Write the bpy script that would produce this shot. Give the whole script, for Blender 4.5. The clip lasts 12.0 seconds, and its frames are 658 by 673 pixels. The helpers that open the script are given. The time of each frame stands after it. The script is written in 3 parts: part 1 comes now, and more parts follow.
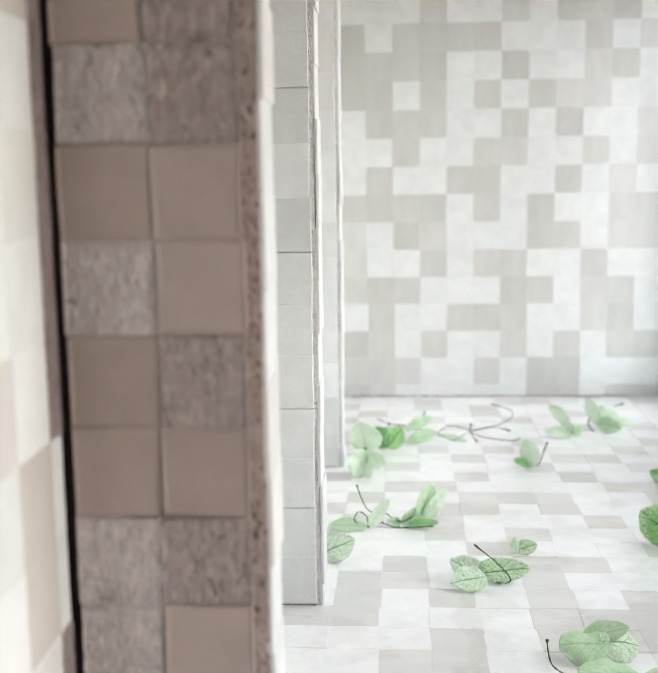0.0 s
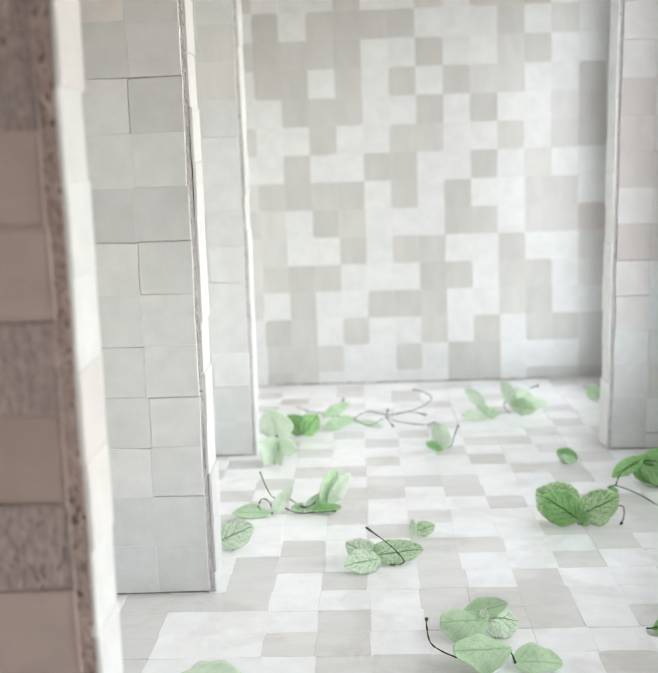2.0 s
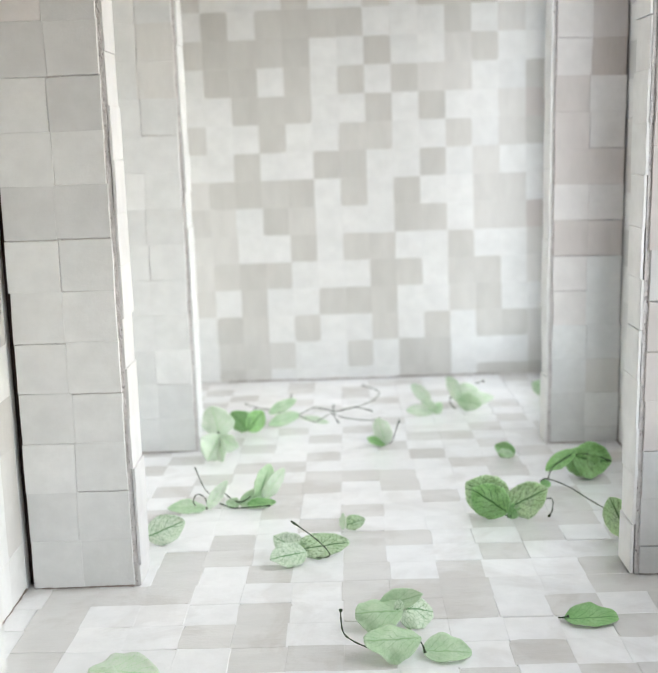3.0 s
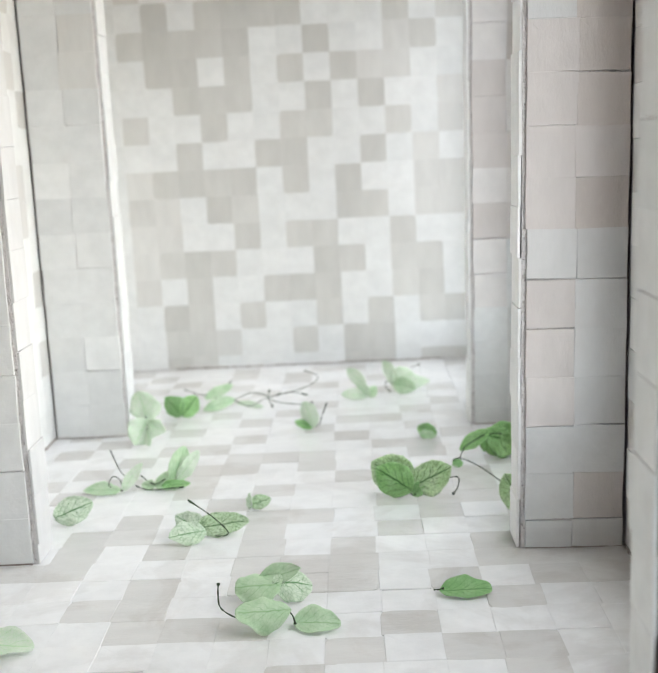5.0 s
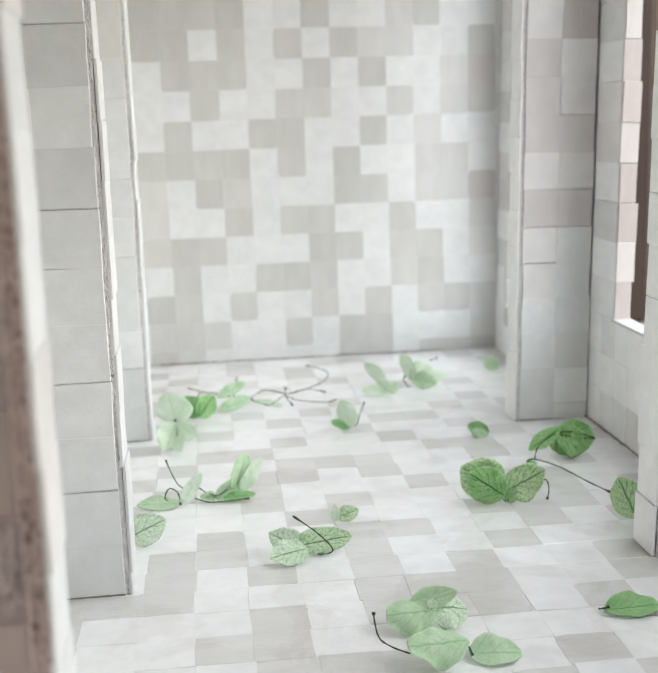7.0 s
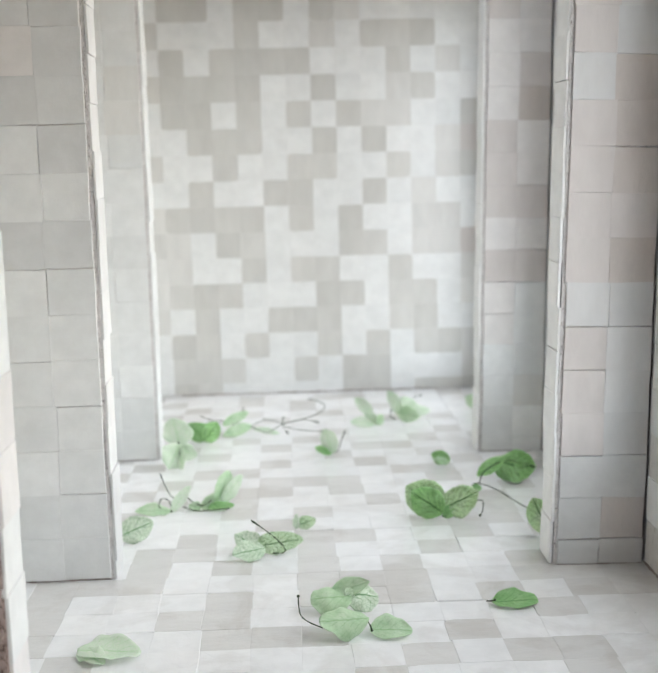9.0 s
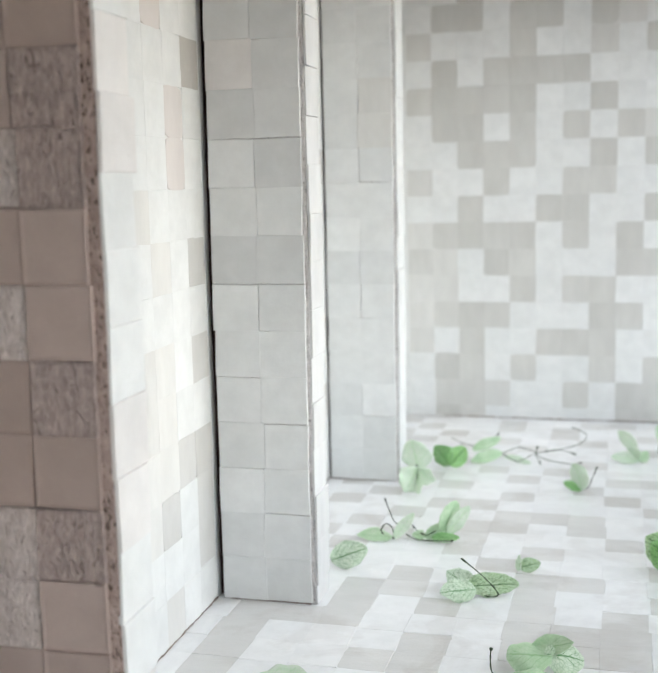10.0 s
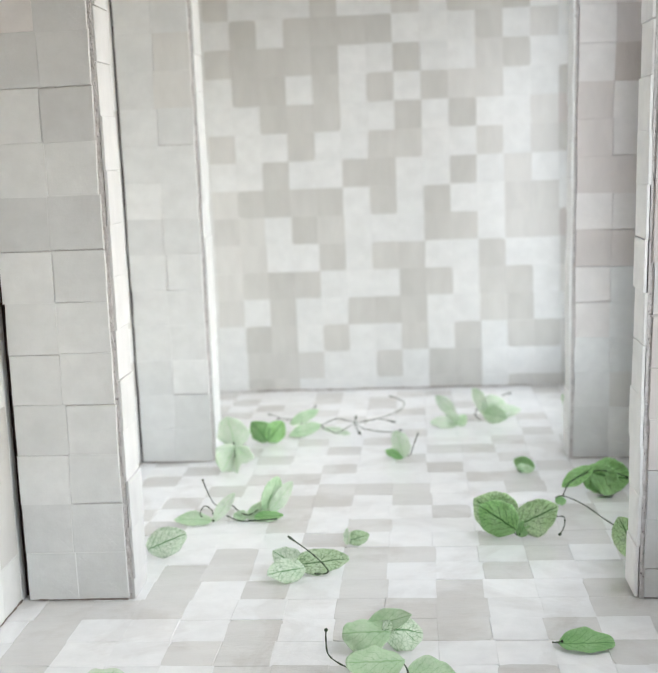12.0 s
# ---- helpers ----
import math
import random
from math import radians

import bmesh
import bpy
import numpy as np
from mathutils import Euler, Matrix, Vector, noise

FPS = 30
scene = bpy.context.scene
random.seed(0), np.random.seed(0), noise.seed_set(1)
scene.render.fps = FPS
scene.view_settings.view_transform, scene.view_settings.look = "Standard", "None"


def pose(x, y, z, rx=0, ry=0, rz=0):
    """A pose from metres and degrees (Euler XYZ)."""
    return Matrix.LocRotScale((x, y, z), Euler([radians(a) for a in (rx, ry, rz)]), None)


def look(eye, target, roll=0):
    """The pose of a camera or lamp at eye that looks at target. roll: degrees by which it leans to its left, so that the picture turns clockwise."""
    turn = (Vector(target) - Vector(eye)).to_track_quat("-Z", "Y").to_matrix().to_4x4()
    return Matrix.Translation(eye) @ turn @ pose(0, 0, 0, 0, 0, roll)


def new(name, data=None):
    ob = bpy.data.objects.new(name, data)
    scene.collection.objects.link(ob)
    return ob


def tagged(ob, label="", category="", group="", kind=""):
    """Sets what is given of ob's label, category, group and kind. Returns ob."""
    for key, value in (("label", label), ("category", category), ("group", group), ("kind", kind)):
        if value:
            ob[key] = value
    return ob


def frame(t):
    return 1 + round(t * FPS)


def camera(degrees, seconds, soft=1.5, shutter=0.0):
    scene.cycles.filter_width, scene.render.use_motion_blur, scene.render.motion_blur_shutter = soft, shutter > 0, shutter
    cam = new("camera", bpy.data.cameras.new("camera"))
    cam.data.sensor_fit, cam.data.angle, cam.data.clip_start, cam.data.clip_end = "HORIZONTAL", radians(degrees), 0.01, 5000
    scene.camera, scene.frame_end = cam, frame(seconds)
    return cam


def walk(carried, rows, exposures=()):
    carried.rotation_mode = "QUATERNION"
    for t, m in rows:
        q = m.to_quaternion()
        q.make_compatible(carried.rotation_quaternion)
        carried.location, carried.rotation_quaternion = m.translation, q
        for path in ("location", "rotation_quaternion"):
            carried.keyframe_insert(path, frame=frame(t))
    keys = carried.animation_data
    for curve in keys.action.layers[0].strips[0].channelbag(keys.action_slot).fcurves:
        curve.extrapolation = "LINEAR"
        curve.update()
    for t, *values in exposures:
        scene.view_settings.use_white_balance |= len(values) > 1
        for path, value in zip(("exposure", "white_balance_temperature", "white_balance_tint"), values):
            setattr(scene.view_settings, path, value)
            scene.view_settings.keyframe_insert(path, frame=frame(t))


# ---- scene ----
# A small tiled model hall: tiled partitions, side windows, green petals on the floor.
cam = camera(33.67, 12.0)
PATH = [
    (0, look((0.0318, -0.4315, 0.1852), (0.0069, -0.0375, 0.1209), -0.84)),
    (0.5, look((0.0338, -0.4287, 0.1846), (0.0118, -0.0347, 0.1190), -0.97)),
    (1, look((0.0407, -0.4237, 0.1825), (0.0215, -0.0299, 0.1154), -1.02)),
    (1.5, look((0.0512, -0.4234, 0.1811), (0.0358, -0.0294, 0.1135), -1.43)),
    (2, look((0.0652, -0.4327, 0.1830), (0.0530, -0.0387, 0.1151), -1.90)),
    (2.5, look((0.0786, -0.4344, 0.1829), (0.0701, -0.0403, 0.1146), -1.99)),
    (3, look((0.0920, -0.4373, 0.1817), (0.0851, -0.0433, 0.1131), -2.06)),
    (5, look((0.1440, -0.4460, 0.1763), (0.1330, -0.0526, 0.1051), -2.85)),
    (5.5, look((0.1627, -0.4470, 0.1759), (0.1557, -0.0539, 0.1026), -2.96)),
    (5.8, look((0.1366, -0.4362, 0.1828), (0.1337, -0.0434, 0.1057), -3.07)),
    (6, look((0.1096, -0.4211, 0.1818), (0.1104, -0.0285, 0.1056), -2.95)),
    (6.2, look((0.0768, -0.4083, 0.1825), (0.0839, -0.0160, 0.1051), -2.48)),
    (6.3, look((0.0665, -0.4061, 0.1846), (0.0784, -0.0140, 0.1046), -2.57)),
    (6.5, look((0.0483, -0.4013, 0.1791), (0.0680, -0.0095, 0.1011), -2.25)),
    (7, look((0.0362, -0.3977, 0.1778), (0.0787, -0.0078, 0.0992), -1.82)),
    (7.2, look((0.0383, -0.3972, 0.1779), (0.0899, -0.0084, 0.0992), -1.88)),
    (8.8, look((0.0878, -0.4872, 0.1931), (0.1318, -0.0954, 0.1256), -1.27)),
    (9, look((0.0831, -0.4957, 0.1954), (0.0997, -0.1013, 0.1308), -1.31)),
    (9.2, look((0.0928, -0.4929, 0.1951), (0.0824, -0.0979, 0.1331), -1.26)),
    (9.5, look((0.1186, -0.4804, 0.1949), (0.0675, -0.0883, 0.1351), -1.23)),
    (9.8, look((0.1284, -0.4690, 0.1957), (0.0425, -0.0829, 0.1363), -1.50)),
    (10, look((0.1307, -0.4602, 0.1948), (0.0293, -0.0776, 0.1373), -1.28)),
    (10.5, look((0.1433, -0.4341, 0.1897), (0.0280, -0.0553, 0.1328), -1.40)),
    (11, look((0.1594, -0.4263, 0.1816), (0.0676, -0.0412, 0.1241), -2.74)),
    (11.5, look((0.1414, -0.4126, 0.1772), (0.0831, -0.0220, 0.1140), -2.68)),
    (12, look((0.1209, -0.4278, 0.1820), (0.0898, -0.0344, 0.1165), -2.30)),
]
EXPOSURES = [(0.0, 1.10, 6250, 8), (1.5, 1.10, 6250, 8), (2.3, 1.06, 6250, 8), (3.0, 1.04, 6250, 8), (8.0, 0.95, 6250, 8), (9.0, 0.95, 6200, 8), (10.2, 0.95, 6040, 7), (11.2, 0.94, 6120, 8), (12.0, 0.97, 6220, 8)]
cam.data.dof.use_dof = True
cam.data.dof.focus_distance = 0.41
cam.data.dof.aperture_fstop = 20.0
walk(cam, PATH, EXPOSURES)

# ---- light ----
SUN_EL, SUN_AZ = 24.0, -8.0
world = bpy.data.worlds.new("daylight")
scene.world = world
world.use_nodes = True
wn = world.node_tree.nodes
sky = wn.new("ShaderNodeTexSky")
sky.sky_type = "NISHITA"
sky.sun_disc = False
sky.sun_elevation = radians(SUN_EL)
sky.sun_rotation = radians(90 - SUN_AZ)
wn["Background"].inputs["Strength"].default_value = 0.10
world.node_tree.links.new(sky.outputs[0], wn["Background"].inputs["Color"])
sun = new("sun", bpy.data.lights.new("sun", "SUN"))
sun.data.energy, sun.data.angle, sun.data.color = 5.1, radians(115), (1.0, 0.985, 0.95)
sun.matrix_world = look((2 * math.cos(radians(SUN_AZ)), 2 * math.sin(radians(SUN_AZ)), 2 * math.tan(radians(SUN_EL))), (0, 0, 0))


# ---- materials ----
def material(name, rough=0.6, coat=0.0):
    m = bpy.data.materials.new(name)
    m.use_nodes = True
    b = m.node_tree.nodes["Principled BSDF"]
    b.inputs["Roughness"].default_value = rough
    b.inputs["Coat Weight"].default_value = coat
    b.inputs["Coat Roughness"].default_value = 0.12
    return m, m.node_tree.nodes, m.node_tree.links, b


def node(nodes, kind, **values):
    n = nodes.new(kind)
    for key, value in values.items():
        n.inputs[key].default_value = value
    return n


def ramp(nodes, links, fac, stops):
    r = nodes.new("ShaderNodeValToRGB")
    links.new(fac, r.inputs["Fac"])
    e = r.color_ramp.elements
    e[0].position, e[0].color = stops[0][0], (*stops[0][1], 1)
    e[1].position, e[1].color = stops[-1][0], (*stops[-1][1], 1)
    for pos, col in stops[1:-1]:
        x = e.new(pos)
        x.color = (*col, 1)
    return r.outputs["Color"]


def mixed(nodes, links, fac, a, b, how="MIX"):
    m = nodes.new("ShaderNodeMix")
    m.data_type, m.blend_type = "RGBA", how
    for sock, value in ((m.inputs[0], fac), (m.inputs[6], a), (m.inputs[7], b)):
        if isinstance(value, (int, float)):
            sock.default_value = value
        elif isinstance(value, tuple):
            sock.default_value = (*value, 1)
        else:
            links.new(value, sock)
    return m.outputs[2]


def shifted_coords(nodes, links, stretch=(1, 1, 1)):
    """Local coordinates, moved by each object's own random number."""
    tc = nodes.new("ShaderNodeTexCoord")
    info = nodes.new("ShaderNodeObjectInfo")
    geo = nodes.new("ShaderNodeNewGeometry")
    add = nodes.new("ShaderNodeMath")
    links.new(info.outputs["Random"], add.inputs[0])
    links.new(geo.outputs["Random Per Island"], add.inputs[1])
    mul = nodes.new("ShaderNodeMath")
    mul.operation = "MULTIPLY"
    mul.inputs[1].default_value = 7.0
    links.new(add.outputs[0], mul.inputs[0])
    vec = nodes.new("ShaderNodeVectorMath")
    links.new(tc.outputs["Object"], vec.inputs[0])
    links.new(mul.outputs[0], vec.inputs[1])
    scale = nodes.new("ShaderNodeMapping")
    scale.inputs["Scale"].default_value = stretch
    links.new(vec.outputs[0], scale.inputs["Vector"])
    frac = nodes.new("ShaderNodeMath")
    frac.operation = "FRACT"
    links.new(add.outputs[0], frac.inputs[0])
    return scale.outputs["Vector"], frac.outputs[0]


def tile_material(name, low, high, rough, relief, stretch, coat=0.0, size=420.0, stain=(0.62, 0.58, 0.53), soil=0.0):
    """Glazed or raw tile: tone differs a little from piece to piece, with clouding, fine grain and relief."""
    m, n, l, b = material(name, rough, coat)
    vec, rnd = shifted_coords(n, l, stretch)
    tone = ramp(n, l, rnd, [(0.0, low), (1.0, high)])
    cloud = node(n, "ShaderNodeTexNoise", Scale=90.0, Detail=4.0, Roughness=0.6)
    l.new(vec, cloud.inputs["Vector"])
    c = ramp(n, l, cloud.outputs["Fac"], [(0.35, (0.92, 0.92, 0.92)), (0.65, (1.0, 1.0, 1.0))])
    col = mixed(n, l, 1.0, tone, c, "MULTIPLY")
    grain = node(n, "ShaderNodeTexNoise", Scale=size, Detail=6.0, Roughness=0.7)
    l.new(vec, grain.inputs["Vector"])
    pits = ramp(n, l, grain.outputs["Fac"], [(0.33, (1, 1, 1)), (0.46, (0, 0, 0))])
    pf = n.new("ShaderNodeMath")
    pf.operation = "MULTIPLY"
    pf.inputs[1].default_value = min(0.8, relief * 0.95)
    l.new(pits, pf.inputs[0])
    col = mixed(n, l, pf.outputs[0], col, stain)
    if soil:
        # faint brownish water stains that run on over the joints
        geo = n.new("ShaderNodeNewGeometry")
        blot = node(n, "ShaderNodeTexNoise", Scale=24.0, Detail=5.0, Roughness=0.6, Distortion=0.6)
        l.new(geo.outputs["Position"], blot.inputs["Vector"])
        spread_out = ramp(n, l, blot.outputs["Fac"], [(0.50, (0, 0, 0)), (0.60, (soil, soil, soil)), (0.75, (soil * 0.6, soil * 0.6, soil * 0.6))])
        col = mixed(n, l, spread_out, col, (0.40, 0.36, 0.32))
    l.new(col, b.inputs["Base Color"])
    bump = node(n, "ShaderNodeBump", Strength=min(1.0, 0.15 + relief), Distance=0.0008 + 0.0016 * relief + (0.003 if relief > 0.85 else 0.0))
    l.new(grain.outputs["Fac"], bump.inputs["Height"])
    l.new(bump.outputs["Normal"], b.inputs["Normal"])
    return m


WHITE = tile_material("white_tile", (0.765, 0.775, 0.77), (0.81, 0.818, 0.812), 0.55, 0.08, (1, 1, 0.4))
BRIGHT = tile_material("bright_white_tile", (0.86, 0.87, 0.865), (0.90, 0.90, 0.895), 0.5, 0.06, (1, 1, 0.4))
COOL = tile_material("cool_white_tile", (0.70, 0.71, 0.705), (0.75, 0.76, 0.755), 0.55, 0.08, (1, 1, 0.4))
CHALK = tile_material("chalky_tile", (0.605, 0.605, 0.60), (0.655, 0.655, 0.65), 0.6, 0.1, (1, 0.4, 1))
SAND = tile_material("warm_greige_tile", (0.47, 0.455, 0.43), (0.53, 0.515, 0.49), 0.6, 0.2, (1, 0.4, 1))
PALE_SAND = tile_material("pale_warm_tile", (0.55, 0.545, 0.53), (0.60, 0.595, 0.58), 0.6, 0.15, (1, 0.4, 1))
WARM = tile_material("warm_white_tile", (0.70, 0.68, 0.668), (0.755, 0.735, 0.722), 0.55, 0.08, (1, 1, 0.4))
CREAM = tile_material("cream_tile", (0.79, 0.775, 0.755), (0.84, 0.825, 0.805), 0.55, 0.08, (1, 1, 0.4))
SLATE = tile_material("pale_grey_tile", (0.625, 0.632, 0.63), (0.675, 0.682, 0.68), 0.55, 0.08, (1, 1, 0.4))
MID = tile_material("pale_greige_tile", (0.655, 0.65, 0.63), (0.725, 0.72, 0.70), 0.6, 0.12, (1, 0.35, 1))
GREIGE = tile_material("greige_tile", (0.585, 0.580, 0.555), (0.65, 0.645, 0.62), 0.62, 0.15, (1, 0.35, 1))
PINK = tile_material("pinkish_tile", (0.60, 0.565, 0.545), (0.655, 0.617, 0.598), 0.62, 0.15, (1, 0.4, 1))
ROUGH_PALE = tile_material("pale_grained_tile", (0.70, 0.68, 0.655), (0.78, 0.76, 0.735), 0.7, 0.6, (1, 0.25, 1), size=700.0, stain=(0.34, 0.31, 0.29))
FLOOR_WHITE = tile_material("white_floor_tile", (0.835, 0.845, 0.85), (0.885, 0.89, 0.89), 0.32, 0.06, (1, 1, 1), coat=0.6, soil=0.19)
FLOOR_GREIGE = tile_material("greige_floor_tile", (0.65, 0.645, 0.63), (0.725, 0.72, 0.705), 0.34, 0.22, (0.35, 1, 1), coat=0.6, soil=0.30)
# The left entrance partition's shade is painted into this tone; its tiles are paler.
SHADED_SMOOTH = tile_material("warm_shaded_smooth_tile", (0.378, 0.299, 0.270), (0.430, 0.349, 0.317), 0.6, 0.05, (1, 1, 1))


def fibre_material(name, dark, light):
    """Rough torn paperboard: short upright ridges and nicks, with larger worn patches."""
    m, n, l, b = material(name, 0.75)
    vec, rnd = shifted_coords(n, l, (1, 0.46, 1))
    fibre = node(n, "ShaderNodeTexNoise", Scale=680.0, Detail=6.0, Roughness=0.62, Distortion=0.3)
    patch = node(n, "ShaderNodeTexNoise", Scale=110.0, Detail=3.0)
    nick = node(n, "ShaderNodeTexNoise", Scale=430.0, Detail=3.0, Roughness=0.5, Distortion=1.2)
    for x in (fibre, patch, nick):
        l.new(vec, x.inputs["Vector"])
    half = tuple(0.45 * p + 0.55 * q for p, q in zip(dark, light))
    # the lightest stop paints in glints on the ridges that relief barely shows
    col = ramp(n, l, fibre.outputs["Fac"], [(0.30, tuple(0.8 * p + 0.2 * q for p, q in zip(dark, light))), (0.44, half), (0.60, light), (0.70, tuple(min(0.85, 1.22 * p) for p in light))])
    wear = ramp(n, l, patch.outputs["Fac"], [(0.35, (0.88, 0.88, 0.88)), (0.65, (1.0, 1.0, 1.0))])
    col = mixed(n, l, 1.0, col, wear, "MULTIPLY")
    cracks = ramp(n, l, nick.outputs["Fac"], [(0.31, (1, 1, 1)), (0.37, (0, 0, 0))])
    l.new(mixed(n, l, cracks, col, tuple(0.72 * p for p in dark)), b.inputs["Base Color"])
    low = node(n, "ShaderNodeBump", Strength=1.0, Distance=0.0018)
    l.new(nick.outputs["Fac"], low.inputs["Height"])
    bump = node(n, "ShaderNodeBump", Strength=1.0, Distance=0.0015)
    l.new(fibre.outputs["Fac"], bump.inputs["Height"])
    l.new(low.outputs["Normal"], bump.inputs["Normal"])
    l.new(bump.outputs["Normal"], b.inputs["Normal"])
    return m


# Entrance shade is painted into both fibrous tones, on partition and corner strip alike.
SHADED_GRAIN = fibre_material("warm_shaded_fibrous_tile", (0.46, 0.39, 0.365), (0.70, 0.625, 0.60))
SHADED_GRAIN_DARK = fibre_material("brown_shaded_fibrous_tile", (0.29, 0.225, 0.208), (0.50, 0.415, 0.39))
# Browns darkened well below the tiles' own tone: the partition's shade is painted in.
SHADED_UMBER = tile_material("shaded_umber_tile", (0.070, 0.043, 0.037), (0.115, 0.077, 0.068), 0.65, 0.2, (1, 0.4, 1), stain=(0.09, 0.06, 0.05))
SHADED_SEPIA = tile_material("shaded_sepia_tile", (0.058, 0.033, 0.025), (0.092, 0.058, 0.046), 0.65, 0.2, (1, 0.4, 1), stain=(0.04, 0.025, 0.02))
BLUSH = tile_material("blush_tile", (0.46, 0.41, 0.39), (0.53, 0.475, 0.455), 0.65, 0.03, (1, 1, 1))
BARK = tile_material("brownish_tile", (0.545, 0.50, 0.47), (0.60, 0.555, 0.525), 0.65, 0.25, (1, 0.4, 1))
TILES = {"a": CREAM, "h": WARM, "n": SAND, "o": PALE_SAND, "e": BRIGHT, "l": CHALK, "k": SLATE, "q": BLUSH, "b": BARK, "s": SHADED_SMOOTH, "x": SHADED_GRAIN, "y": SHADED_GRAIN_DARK, "u": SHADED_UMBER, "v": SHADED_SEPIA, "w": WHITE, "c": COOL, "m": MID, "g": GREIGE, "p": PINK, "t": ROUGH_PALE, "W": FLOOR_WHITE, "G": FLOOR_GREIGE}


def board_material(name, low, high, size, rough=0.85, relief=0.5, stretch=(1, 1, 1)):
    m, n, l, b = material(name, rough)
    tc = n.new("ShaderNodeTexCoord")
    mp = n.new("ShaderNodeMapping")
    mp.inputs["Scale"].default_value = stretch
    l.new(tc.outputs["Object"], mp.inputs["Vector"])
    big = node(n, "ShaderNodeTexNoise", Scale=size / 8, Detail=3.0)
    fine = node(n, "ShaderNodeTexNoise", Scale=size, Detail=5.0, Roughness=0.65)
    for x in (big, fine):
        l.new(mp.outputs["Vector"], x.inputs["Vector"])
    a = ramp(n, l, fine.outputs["Fac"], [(0.3, low), (0.7, high)])
    s = ramp(n, l, big.outputs["Fac"], [(0.3, (0.85, 0.85, 0.85)), (0.7, (1, 1, 1))])
    l.new(mixed(n, l, 1.0, a, s, "MULTIPLY"), b.inputs["Base Color"])
    bump = node(n, "ShaderNodeBump", Strength=relief, Distance=0.0005)
    l.new(fine.outputs["Fac"], bump.inputs["Height"])
    l.new(bump.outputs["Normal"], b.inputs["Normal"])
    return m


GROUT = board_material("grout_bed", (0.74, 0.735, 0.72), (0.82, 0.815, 0.80), 600.0)
def core_material(name, low, high, hole_tone, pitted=0.36):
    """Raw edge of the foam board: pale brownish, ridged along its length and full of small dark pits."""
    m, n, l, b = material(name, 0.85)
    tc = n.new("ShaderNodeTexCoord")
    mp = n.new("ShaderNodeMapping")
    mp.inputs["Scale"].default_value = (1, 1, 0.45)
    l.new(tc.outputs["Object"], mp.inputs["Vector"])
    pits = node(n, "ShaderNodeTexNoise", Scale=1500.0, Detail=2.0)
    tone = node(n, "ShaderNodeTexNoise", Scale=260.0, Detail=4.0)
    l.new(mp.outputs["Vector"], pits.inputs["Vector"])
    l.new(tc.outputs["Object"], tone.inputs["Vector"])
    col = ramp(n, l, tone.outputs["Fac"], [(0.3, low), (0.7, high)])
    hole = ramp(n, l, pits.outputs["Fac"], [(pitted, (1, 1, 1)), (pitted + 0.06, (0, 0, 0))])
    l.new(mixed(n, l, hole, col, hole_tone), b.inputs["Base Color"])
    bump = node(n, "ShaderNodeBump", Strength=1.0, Distance=0.0012)
    l.new(pits.outputs["Fac"], bump.inputs["Height"])
    l.new(bump.outputs["Normal"], b.inputs["Normal"])
    return m


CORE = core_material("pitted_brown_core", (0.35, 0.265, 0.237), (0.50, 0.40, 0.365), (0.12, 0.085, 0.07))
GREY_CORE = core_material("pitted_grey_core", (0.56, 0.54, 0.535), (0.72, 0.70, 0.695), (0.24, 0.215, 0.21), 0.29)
BROWN = board_material("brown_board", (0.36, 0.27, 0.23), (0.46, 0.36, 0.31), 60.0, stretch=(1, 0.15, 0.15))
TAN = board_material("tan_wood", (0.25, 0.19, 0.15), (0.37, 0.295, 0.24), 80.0, stretch=(1, 1, 0.08))
TABLE = board_material("pale_oak", (0.27, 0.205, 0.16), (0.36, 0.285, 0.23), 60.0, stretch=(1, 0.1, 1))
# Wood of the outside post; also the painted shadow in gaps beside partitions.
DARKWOOD_AND_SHADOW = board_material("dark_wood_and_gap_shadow", (0.035, 0.021, 0.016), (0.065, 0.040, 0.031), 80.0, stretch=(1, 1, 0.08))
PALEBOARD = board_material("pale_board", (0.62, 0.58, 0.55), (0.70, 0.66, 0.63), 60.0, stretch=(1, 0.15, 0.15))
GLUE = board_material("brown_glue", (0.20, 0.165, 0.145), (0.36, 0.31, 0.28), 900.0, rough=0.5)
PLASTER = board_material("white_plaster", (0.60, 0.60, 0.59), (0.68, 0.68, 0.67), 300.0, relief=0.2)


